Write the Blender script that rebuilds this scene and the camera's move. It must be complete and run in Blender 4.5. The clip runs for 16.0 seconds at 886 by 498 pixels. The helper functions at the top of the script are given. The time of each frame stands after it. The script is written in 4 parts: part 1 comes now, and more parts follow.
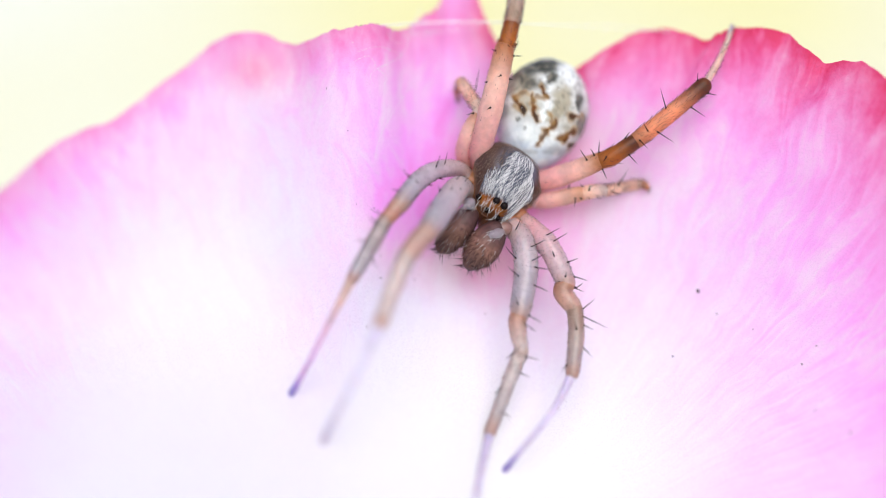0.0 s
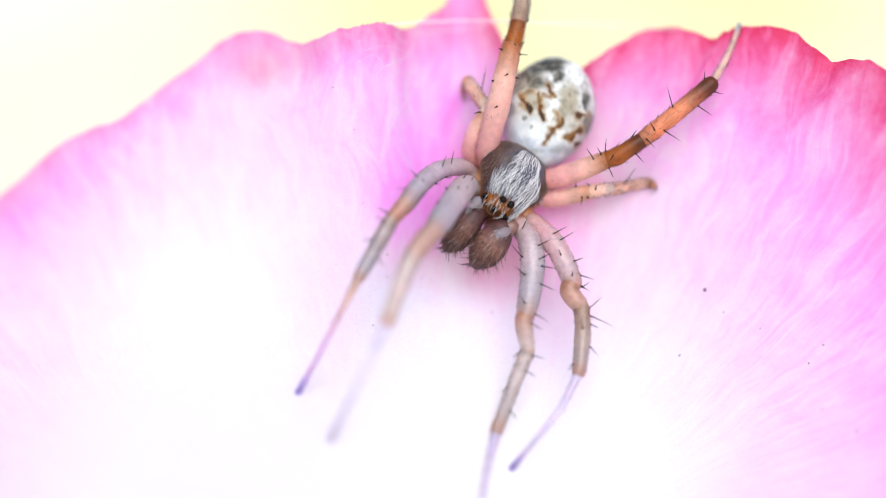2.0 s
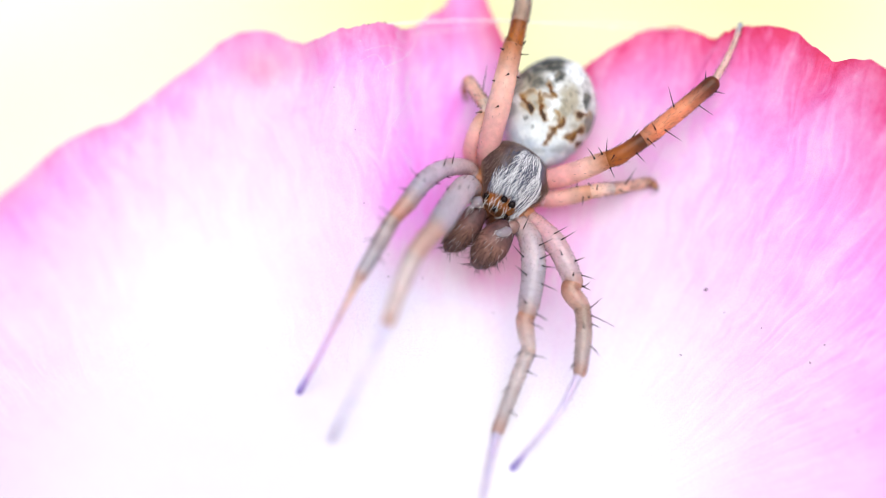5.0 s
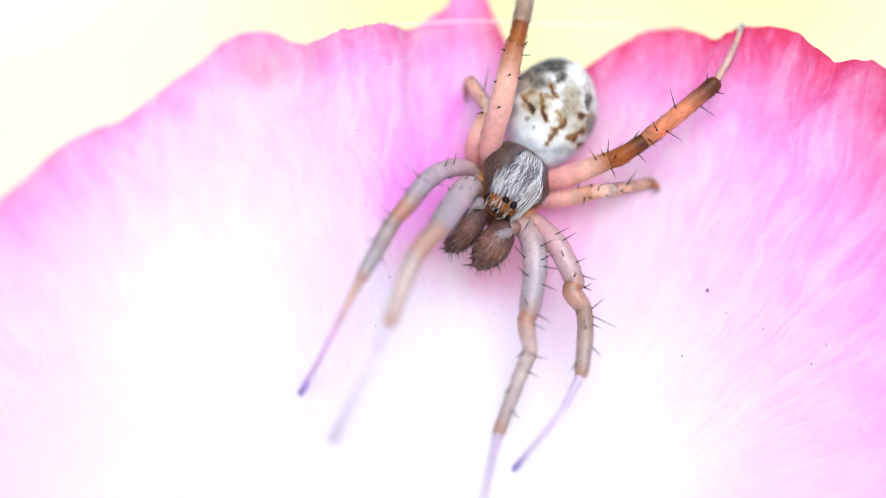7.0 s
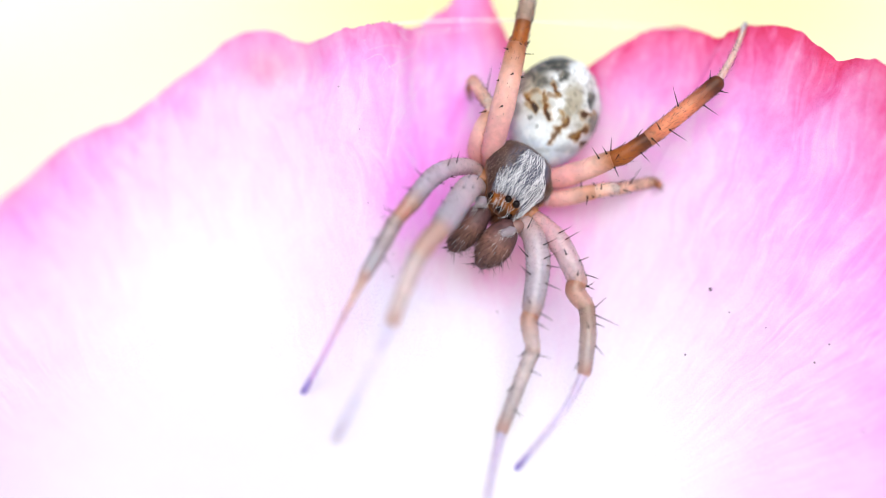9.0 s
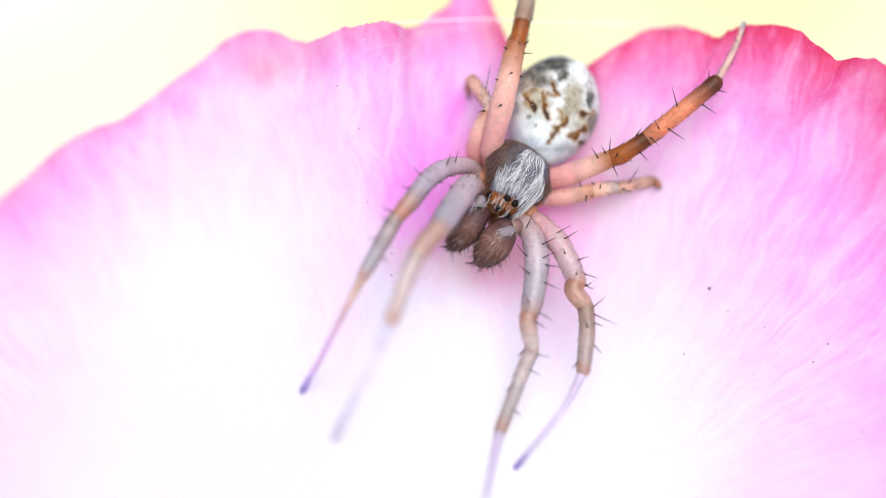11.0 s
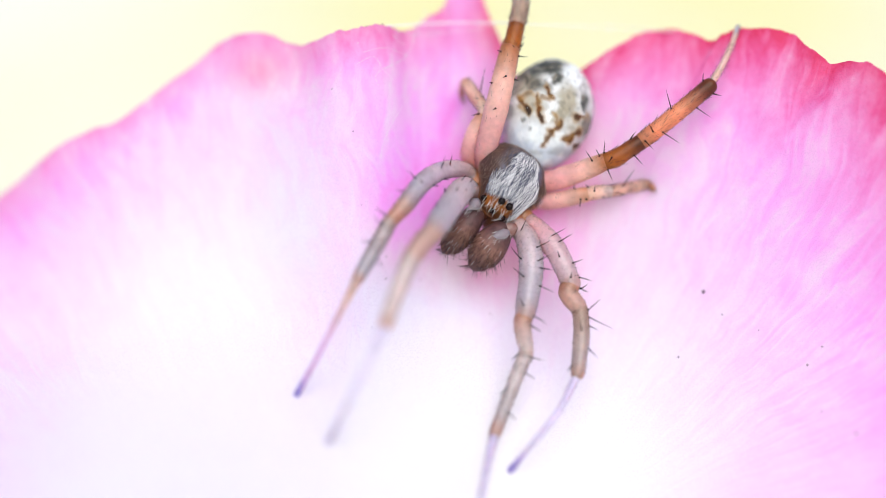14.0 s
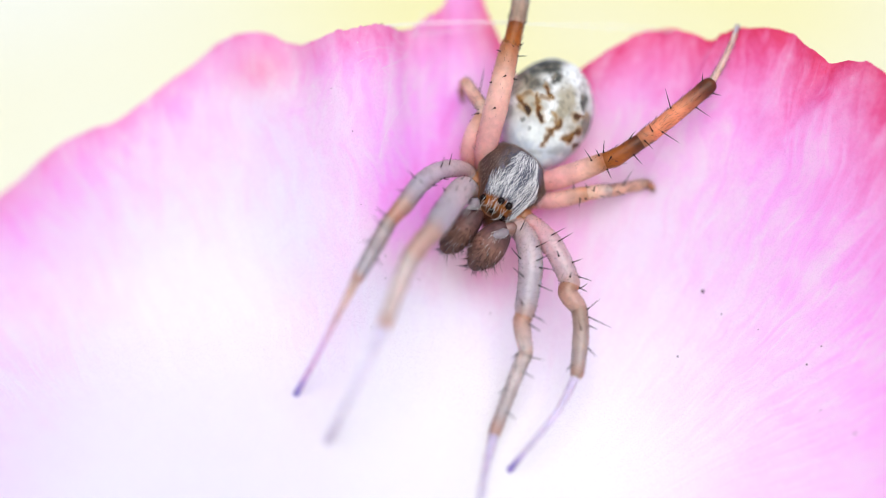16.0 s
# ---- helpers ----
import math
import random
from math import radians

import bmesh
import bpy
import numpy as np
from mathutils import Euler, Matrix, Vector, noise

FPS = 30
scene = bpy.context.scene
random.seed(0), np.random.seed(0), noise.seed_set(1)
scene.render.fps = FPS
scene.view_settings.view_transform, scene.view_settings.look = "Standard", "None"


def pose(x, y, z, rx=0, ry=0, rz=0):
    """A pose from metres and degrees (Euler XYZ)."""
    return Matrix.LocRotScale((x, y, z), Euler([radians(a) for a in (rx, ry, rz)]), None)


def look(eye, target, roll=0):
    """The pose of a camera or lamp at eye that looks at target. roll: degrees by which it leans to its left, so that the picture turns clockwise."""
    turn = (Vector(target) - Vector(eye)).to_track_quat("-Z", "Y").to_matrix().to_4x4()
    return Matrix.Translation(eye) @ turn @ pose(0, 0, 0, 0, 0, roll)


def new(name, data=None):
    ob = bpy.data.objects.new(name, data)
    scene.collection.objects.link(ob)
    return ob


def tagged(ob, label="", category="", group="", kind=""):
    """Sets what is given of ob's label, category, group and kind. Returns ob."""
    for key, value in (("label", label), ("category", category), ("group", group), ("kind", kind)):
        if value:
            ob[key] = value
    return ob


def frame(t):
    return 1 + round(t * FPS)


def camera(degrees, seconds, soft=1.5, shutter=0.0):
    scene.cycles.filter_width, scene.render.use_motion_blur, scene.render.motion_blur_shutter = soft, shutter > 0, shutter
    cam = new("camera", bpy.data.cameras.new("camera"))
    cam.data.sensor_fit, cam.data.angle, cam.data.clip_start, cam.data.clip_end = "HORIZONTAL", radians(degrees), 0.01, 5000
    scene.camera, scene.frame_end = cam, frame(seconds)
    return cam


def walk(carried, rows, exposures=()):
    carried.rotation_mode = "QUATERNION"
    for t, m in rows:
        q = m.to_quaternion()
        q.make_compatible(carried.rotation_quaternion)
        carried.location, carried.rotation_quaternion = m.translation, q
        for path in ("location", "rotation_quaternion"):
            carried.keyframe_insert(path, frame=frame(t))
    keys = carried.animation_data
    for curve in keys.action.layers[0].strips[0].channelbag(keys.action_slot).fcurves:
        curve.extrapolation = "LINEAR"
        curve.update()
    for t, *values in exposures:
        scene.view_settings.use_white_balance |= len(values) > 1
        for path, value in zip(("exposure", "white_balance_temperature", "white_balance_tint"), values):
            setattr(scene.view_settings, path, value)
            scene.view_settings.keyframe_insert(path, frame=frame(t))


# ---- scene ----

MM = 0.001
REACH = 50.0          # millimetres from the lens to the spider
PLACE = pose(0, 0, 0.42, 65, 0, 0)   # the petal's plane: x right, y up along the petal, z off its face


def at(u, v, w):
    return Vector((u * MM, v * MM, w * MM))


# ---- camera ----
cam = camera(40.0, 16.0, soft=0.8)
cam.data.dof.use_dof = True
cam.data.dof.focus_distance = (REACH - 0.05) * MM
cam.data.dof.aperture_fstop = 8.2
# seconds, sideways turn and tilt of the held camera, in degrees
SWAY = [(0.0, -0.426, 0.0), (0.5, -0.285, 0.04), (1.0, -0.015, 0.032), (1.5, 0.0, 0.0), (2.0, -0.12, -0.053), (2.5, -0.168, -0.072),
        (3.0, 0.027, -0.035), (3.5, 0.0, -0.027), (4.0, 0.085, -0.12), (4.2, -0.07, -0.055), (6.3, -0.035, -0.08), (6.5, 0.13, 0.0),
        (7.0, 0.0, -0.027), (7.5, 0.12, -0.115), (8.0, 0.0, -0.16), (8.5, 0.04, -0.146), (9.0, 0.133, -0.08), (9.2, 0.266, -0.133),
        (11.5, 0.053, -0.106), (12.0, 0.2, -0.066), (12.5, 0.183, 0.043), (13.0, 0.101, 0.032), (13.5, 0.12, -0.074), (14.0, -0.181, 0.032),
        (14.5, -0.287, 0.0), (15.0, -0.138, -0.032), (15.5, -0.197, -0.043), (16.0, -0.207, 0.011)]
walk(cam, [(t, PLACE @ pose(0, 0, REACH * MM, tilt, turn, 0)) for t, turn, tilt in SWAY],
     exposures=[(0.0, 0.05), (1.0, 0.13), (2.5, 0.17), (4.0, 0.18), (12.0, 0.18), (13.0, 0.12), (14.0, 0.08), (16.0, 0.03)])

# ---- light ----
world = bpy.data.worlds.new("sky")
scene.world = world
world.use_nodes = True
wn = world.node_tree.nodes
sky = wn.new("ShaderNodeTexSky")
sky.sky_type, sky.sun_disc = "NISHITA", False
sky.sun_elevation, sky.sun_rotation = radians(58), radians(170)
wn["Background"].inputs["Strength"].default_value = 0.15
world.node_tree.links.new(sky.outputs[0], wn["Background"].inputs["Color"])
sun = new("sun", bpy.data.lights.new("sun", "SUN"))
sun.data.energy, sun.data.angle, sun.data.color = 2.9, radians(60), (1.0, 0.96, 0.9)
sun.matrix_world = look((math.sin(radians(170)) * 5.3, math.cos(radians(170)) * 5.3, 8.5), (0, 0, 0))


# ---- materials ----
def material(name, rough=0.5):
    m = bpy.data.materials.new(name)
    m.use_nodes = True
    n, l = m.node_tree.nodes, m.node_tree.links
    b = n["Principled BSDF"]
    b.inputs["Roughness"].default_value = rough
    b.inputs["Specular IOR Level"].default_value = 0.3
    return m, n, l, b


def mixed(n, l, a, b, factor, mode="MIX"):
    x = n.new("ShaderNodeMix")
    x.data_type, x.blend_type = "RGBA", mode
    for socket, value in ((x.inputs[6], a), (x.inputs[7], b), (x.inputs[0], factor)):
        if isinstance(value, bpy.types.NodeSocket):
            l.new(value, socket)
        else:
            socket.default_value = (*value, 1) if isinstance(value, tuple) else value
    return x.outputs[2]


def grain(n, l, scale, detail=4, stretch=None, coord="Object"):
    t = n.new("ShaderNodeTexCoord")
    x = n.new("ShaderNodeTexNoise")
    x.inputs["Scale"].default_value, x.inputs["Detail"].default_value = scale, detail
    if stretch:
        p = n.new("ShaderNodeMapping")
        p.inputs["Scale"].default_value = stretch
        l.new(t.outputs[coord], p.inputs[0])
        l.new(p.outputs[0], x.inputs["Vector"])
    else:
        l.new(t.outputs[coord], x.inputs["Vector"])
    return x.outputs["Fac"]


def ramp(n, l, value, stops):
    r = n.new("ShaderNodeValToRGB")
    while len(r.color_ramp.elements) < len(stops):
        r.color_ramp.elements.new(0.5)
    for e, (p, c) in zip(r.color_ramp.elements, stops):
        e.position, e.color = p, (*c, 1)
    l.new(value, r.inputs[0])
    return r.outputs[0]


def relief(n, l, b, value, strength, distance):
    x = n.new("ShaderNodeBump")
    x.inputs["Strength"].default_value, x.inputs["Distance"].default_value = strength, distance
    l.new(value, x.inputs["Height"])
    l.new(x.outputs[0], b.inputs["Normal"])
    return x.outputs[0]


def tone_of(n):
    a = n.new("ShaderNodeAttribute")
    a.attribute_name = "tone"
    return a.outputs["Color"]


def skin_material(name, rough, flesh, speckle, size):
    """Spider skin: the tone that each part carries, mottled and softly translucent."""
    m, n, l, b = material(name, rough)
    spots = ramp(n, l, grain(n, l, size, 5), [(0.36, (1 - speckle,) * 3), (0.62, (1.0, 1.0, 1.0))])
    c = mixed(n, l, tone_of(n), spots, 1.0, "MULTIPLY")
    l.new(c, b.inputs["Base Color"])
    b.inputs["Subsurface Weight"].default_value = flesh
    b.inputs["Subsurface Radius"].default_value = (1.0, 0.5, 0.35)
    b.inputs["Subsurface Scale"].default_value = 0.35 * MM
    relief(n, l, b, grain(n, l, size * 3, 4), 0.25, 0.03 * MM)
    return m


def glossy(m, through_light, ior, coat, coat_rough, specular):
    """A wet-looking, partly see-through cuticle."""
    b = m.node_tree.nodes["Principled BSDF"]
    for socket, value in (("Transmission Weight", through_light), ("IOR", ior), ("Coat Weight", coat), ("Coat Roughness", coat_rough), ("Coat IOR", 1.8), ("Specular IOR Level", specular)):
        b.inputs[socket].default_value = value
    return m


LEG_SKIN = glossy(skin_material("leg_skin", 0.36, 0.4, 0.18, 5200), 0.42, 1.36, 0.3, 0.3, 0.45)
HIND_SKIN = glossy(skin_material("hind_leg_skin", 0.35, 0.5, 0.15, 4200), 0.35, 1.3, 0.06, 0.25, 0.25)
SHELL = skin_material("carapace_skin", 0.42, 0.1, 0.35, 4000)
BELLY = skin_material("abdomen_skin", 0.55, 0.08, 0.15, 2600)
BELLY.node_tree.nodes["Principled BSDF"].inputs["Specular IOR Level"].default_value = 0.18


def plain_material(name, colour, rough, size=5000, vary=0.3):
    m, n, l, b = material(name, rough)
    c = ramp(n, l, grain(n, l, size, 3), [(0.3, tuple(x * (1 - vary) for x in colour)), (0.7, colour)])
    l.new(c, b.inputs["Base Color"])
    return m


BRISTLE = plain_material("dark_bristle", (0.012, 0.008, 0.008), 0.6)
FUR = plain_material("silver_hair", (0.82, 0.80, 0.80), 0.3, vary=0.25)
UNDERFUR = plain_material("grey_underfur", (0.12, 0.125, 0.175), 0.5)
FUZZ = plain_material("tawny_fuzz", (0.25, 0.125, 0.085), 0.75)
BRISTLE_BROWN = plain_material("brown_bristle", (0.055, 0.027, 0.025), 0.8)
FLANK = plain_material("flank_fuzz", (0.28, 0.18, 0.135), 0.45, vary=0.6)
DOWN = plain_material("leg_down", (0.10, 0.06, 0.058), 0.5)
EYE = plain_material("eye_lens", (0.012, 0.006, 0.005), 0.06)
EYE.node_tree.nodes["Principled BSDF"].inputs["Specular IOR Level"].default_value = 0.14
SILK = plain_material("silk", (0.9, 0.9, 0.9), 0.25, vary=0.05)
DIRT = plain_material("dirt", (0.05, 0.035, 0.04), 0.8)
STEM = plain_material("green_stem", (0.09, 0.16, 0.04), 0.5, 900)

# petal: pigment and painted bounce carried by the mesh, fine fan of veins along its length
PETAL, pn, pl, pb = material("petal", 0.55)
fan = pn.new("ShaderNodeAttribute")
fan.attribute_name = "fan"
split = pn.new("ShaderNodeSeparateXYZ")
pl.new(fan.outputs["Vector"], split.inputs[0])


def streaks(scale, stretch, detail):
    p = pn.new("ShaderNodeMapping")
    p.inputs["Scale"].default_value = stretch
    pl.new(fan.outputs["Vector"], p.inputs[0])
    x = pn.new("ShaderNodeTexNoise")
    x.inputs["Scale"].default_value, x.inputs["Detail"].default_value = scale, detail
    x.inputs["Distortion"].default_value = 1.3
    pl.new(p.outputs[0], x.inputs["Vector"])
    return x.outputs["Fac"]


def arithmetic(kind, a, b, c=None):
    x = pn.new("ShaderNodeMath")
    x.operation = kind
    for i, value in enumerate((a, b, c)):
        if value is None:
            continue
        if isinstance(value, bpy.types.NodeSocket):
            pl.new(value, x.inputs[i])
        else:
            x.inputs[i].default_value = value
    return x.outputs[0]


veins = streaks(1.0, (42.0, 9.0, 0.0), 5)
wide = streaks(1.0, (20.0, 5.0, 0.0), 5)
outer = arithmetic("POWER", split.outputs["Y"], 2.5)
strength = arithmetic("MULTIPLY_ADD", split.outputs["Z"], 1.15, arithmetic("MULTIPLY", outer, 0.09))
thin = streaks(1.0, (180.0, 26.0, 0.0), 4)
blotch = grain(pn, pl, 600, 5)
crumple = grain(pn, pl, 3200, 3)
pattern = arithmetic("ADD", arithmetic("MULTIPLY", arithmetic("SUBTRACT", veins, 0.5), 0.98), arithmetic("MULTIPLY", arithmetic("SUBTRACT", wide, 0.5), 0.42))
pattern = arithmetic("ADD", pattern, arithmetic("ADD", arithmetic("MULTIPLY", arithmetic("SUBTRACT", blotch, 0.5), 0.5), arithmetic("MULTIPLY", arithmetic("SUBTRACT", crumple, 0.5), 0.25)))
pattern = arithmetic("ADD", pattern, arithmetic("MULTIPLY", arithmetic("SUBTRACT", thin, 0.5), 0.14))
cells = grain(pn, pl, 21000, 2)
pink_level = arithmetic("MULTIPLY_ADD", pattern, strength, split.outputs["Z"])
tint = ramp(pn, pl, pink_level, [(0.0, (0.92, 0.905, 0.935)), (0.09, (0.90, 0.835, 0.955)), (0.22, (0.91, 0.71, 0.90)), (0.42, (0.94, 0.475, 0.94)), (0.62, (0.92, 0.335, 0.82)), (0.82, (0.85, 0.20, 0.62)), (1.0, (0.82, 0.12, 0.40))])
rose = ramp(pn, pl, pink_level, [(0.0, (0.92, 0.89, 0.90)), (0.22, (0.91, 0.70, 0.76)), (0.42, (0.89, 0.47, 0.58)), (0.62, (0.87, 0.27, 0.44)), (0.82, (0.85, 0.12, 0.28)), (1.0, (0.80, 0.06, 0.17))])
warm = pn.new("ShaderNodeAttribute")
warm.attribute_name = "warm"
tint = mixed(pn, pl, tint, rose, warm.outputs["Fac"])
tint = mixed(pn, pl, tint, ramp(pn, pl, cells, [(0.34, (0.88, 0.86, 0.90)), (0.5, (1.0, 1.0, 1.0))]), 0.8, "MULTIPLY")
pl.new(tint, pb.inputs["Base Color"])
pb.inputs["Specular IOR Level"].default_value = 0.25
pb.inputs["Sheen Weight"].default_value = 0.1
bump = relief(pn, pl, pb, arithmetic("ADD", arithmetic("MULTIPLY", veins, split.outputs["Z"]), arithmetic("MULTIPLY", grain(pn, pl, 9000, 3), 0.25)), 0.3, 0.06 * MM)
glow = pn.new("ShaderNodeBsdfTranslucent")
pl.new(tint, glow.inputs["Color"])
pl.new(bump, glow.inputs["Normal"])
both = pn.new("ShaderNodeMixShader")
both.inputs[0].default_value = 0.5
pl.new(pb.outputs[0], both.inputs[1])
pl.new(glow.outputs[0], both.inputs[2])
pl.new(both.outputs[0], pn["Material Output"].inputs["Surface"])

# open ground: pale sunlit sand and yellow bloom
GROUND, gn, gl, gb = material("dry_yellow_ground", 0.9)
patch = grain(gn, gl, 0.9, 3, coord="Object")
fine = grain(gn, gl, 60, 5, coord="Object")
gpos = gn.new("ShaderNodeTexCoord")
gsep = gn.new("ShaderNodeSeparateXYZ")
gl.new(gpos.outputs["Object"], gsep.inputs[0])
band = gn.new("ShaderNodeMath")
band.operation = "MULTIPLY_ADD"
band.inputs[1].default_value, band.inputs[2].default_value = 0.25, 0.0
gl.new(gsep.outputs["X"], band.inputs[0])
lane = gn.new("ShaderNodeMath")
lane.operation = "ADD"
gl.new(band.outputs[0], lane.inputs[0])
gl.new(patch, lane.inputs[1])
soil = ramp(gn, gl, lane.outputs[0], [(0.22, (0.90, 0.88, 0.78)), (0.42, (0.90, 0.85, 0.58)), (0.56, (0.90, 0.81, 0.36)), (0.66, (0.90, 0.85, 0.60)), (0.85, (0.90, 0.87, 0.72))])
gl.new(mixed(gn, gl, soil, ramp(gn, gl, fine, [(0.3, (0.8, 0.8, 0.7)), (0.7, (1, 1, 1))]), 0.5, "MULTIPLY"), gb.inputs["Base Color"])
relief(gn, gl, gb, fine, 0.5, 0.01)


# ---- building helpers ----
def part(name, bm, mat, parent=None, label="", smooth=True):
    """One mesh object out of a bmesh in millimetres, under a thing or a part."""
    data = bpy.data.meshes.new(name)
    bmesh.ops.recalc_face_normals(bm, faces=bm.faces)
    bm.to_mesh(data)
    bm.free()
    data.transform(Matrix.Scale(MM, 4))
    data.materials.append(mat)
    if smooth:
        data.polygons.foreach_set("use_smooth", [True] * len(data.polygons))
    ob = new(name, data)
    ob.parent = parent
    if label:
        tagged(ob, label)
    return ob


def toned():
    bm = bmesh.new()
    return bm, bm.verts.layers.float_color.new("tone")


def tube(bm, layer, points, radii, tones=None, sides=14, rounded=True):
    """A round, closed limb through the points, with a radius and a tone at each."""
    pts = [Vector(p) for p in points]
    radii = list(radii)
    tones = list(tones) if tones else [(1, 1, 1)] * len(pts)
    if rounded:
        a, b = (pts[1] - pts[0]).normalized(), (pts[-1] - pts[-2]).normalized()
        first, last = radii[0], radii[-1]
        start, end = pts[0].copy(), pts[-1].copy()
        for reach, narrow in ((0.34, 0.90), (0.58, 0.70), (0.74, 0.42)):
            pts.insert(0, start - a * first * reach)
            radii.insert(0, first * narrow)
            tones.insert(0, tones[0])
            pts.append(end + b * last * reach)
            radii.append(last * narrow)
            tones.append(tones[-1])
    ref = Vector((0.31, 0.17, 0.93))
    rings = []
    for i, p in enumerate(pts):
        d = (pts[min(i + 1, len(pts) - 1)] - pts[max(i - 1, 0)]).normalized()
        x = (ref - d * ref.dot(d)).normalized()
        ref = x
        y = d.cross(x)
        ring = []
        for k in range(sides):
            a = 2 * math.pi * k / sides
            v = bm.verts.new(p + (x * math.cos(a) + y * math.sin(a)) * radii[i])
            if layer:
                v[layer] = (*tones[i], 1)
            ring.append(v)
        rings.append(ring)
    for r0, r1 in zip(rings, rings[1:]):
        for k in range(sides):
            bm.faces.new((r0[k], r0[(k + 1) % sides], r1[(k + 1) % sides], r1[k]))
    bm.faces.new(rings[0][::-1])
    bm.faces.new(rings[-1])


def along(points, count):
    """Evenly spaced points on a smooth curve through the given ones."""
    p = [Vector(q) for q in points]
    if len(p) == 2:
        return [p[0].lerp(p[1], i / (count - 1)) for i in range(count)]
    out = []
    for i in range(count):
        x = i / (count - 1) * (len(p) - 1)
        k = min(int(x), len(p) - 2)
        f = x - k
        a, b, c, d = p[max(k - 1, 0)], p[k], p[k + 1], p[min(k + 2, len(p) - 1)]
        out.append(0.5 * (2 * b + (c - a) * f + (2 * a - 5 * b + 4 * c - d) * f * f + (3 * b - a - 3 * c + d) * f ** 3))
    return out


def blend(a, b, f):
    return tuple(x + (y - x) * f for x, y in zip(a, b))


def step(a, b, x):
    x = min(1.0, max(0.0, (x - a) / (b - a)))
    return x * x * (3 - 2 * x)


def thing(name, label, category, group=""):
    ob = tagged(new(name), label, category, group)
    ob.empty_display_size = 0.002
    ob.matrix_world = PLACE
    return ob


# ---- setting ----
def ground_sheet():
    bm = bmesh.new()
    bmesh.ops.create_grid(bm, x_segments=60, y_segments=60, size=300.0)
    data = bpy.data.meshes.new("ground")
    bm.to_mesh(data)
    bm.free()
    data.materials.append(GROUND)
    tagged(new("ground", data), "pale yellow sunlit ground far behind the flower", "ground", kind="structure")


ground_sheet()


# ---- flower ----
def sheet(u, v):
    """Depth of the petal's inner face over its own plane, in millimetres."""
    x = 1.3 * np.log1p(np.exp(np.minimum(40.0, (-v - 1.6) / 1.3)))
    near = 0.25 + 0.75 / (1.0 + np.exp((u - 0.5) / 2.5))
    w = -2.0 + 1.75 * near * x * x / (x + 3.2)
    w = w - 0.022 * np.maximum(0.0, v - 3.0) ** 2
    w = w - 0.014 * np.maximum(0.0, -u - 6.0) ** 2
    w = w + 0.02 * np.maximum(0.0, u - 5.0) ** 2
    rise = 1.0 / (1.0 + np.exp(-(v - 2.0) / 1.6))
    w = w - 0.45 * rise * np.exp(-((u + 0.6 - 0.12 * v) / 1.7) ** 2)
    w = w + 0.3 * rise * np.exp(-((u + 4.5 - 0.1 * v) / 2.2) ** 2)
    return w


def swell(u, v):
    """How far the petal bulges out beside the spider and dips under its abdomen, in millimetres."""
    bulge = (1.4 + 0.4 * step(3.0, 8.0, v)) * math.exp(-((u + 3.7) / 2.9) ** 2) * step(-5.5, -0.5, v)
    dip = -1.2 * math.exp(-((u - 4.6) / 2.6) ** 2 - ((v - 5.2) / 2.6) ** 2)
    return bulge + dip


def settled(u, v, w):
    """A place on the plain sheet, moved along with the bulge."""
    d = swell(u, v)
    k = 1 - d / (REACH - w)
    return u * k, v * k, w + d


ROOT = (-0.5, -15.0)


def rim_points():
    """The petal's rim from its one flank over two lobes and the notch to the other flank."""
    knots = [(-23.7, -12.0), (-27.9, -5.1), (-23.6, 0.3), (-19.9, 2.3), (-16.5, 4.7), (-14.0, 5.6), (-11.6, 7.4), (-9.4, 9.1), (-7.7, 9.4), (-6.1, 8.9), (-4.5, 9.4), (-2.48, 9.72), (-1.52, 9.55), (-0.96, 9.85), (-0.47, 10.22), (0.2, 10.8), (0.7, 12.3), (1.5, 12.6), (2.0, 10.8), (2.7, 9.1), (3.4, 7.3), (4.4, 5.5), (5.2, 6.7), (6.1, 7.7), (7.5, 8.7), (8.9, 9.4), (10.2, 9.5), (11.6, 8.95), (12.1, 9.2), (13.0, 9.4), (14.6, 9.1), (15.4, 8.3), (16.1, 7.7), (17.0, 7.7), (17.9, 7.1), (19.5, 4.7), (22.6, -0.8), (25.3, -13.1)]
    return [Vector((*k, 0)) for k in knots]


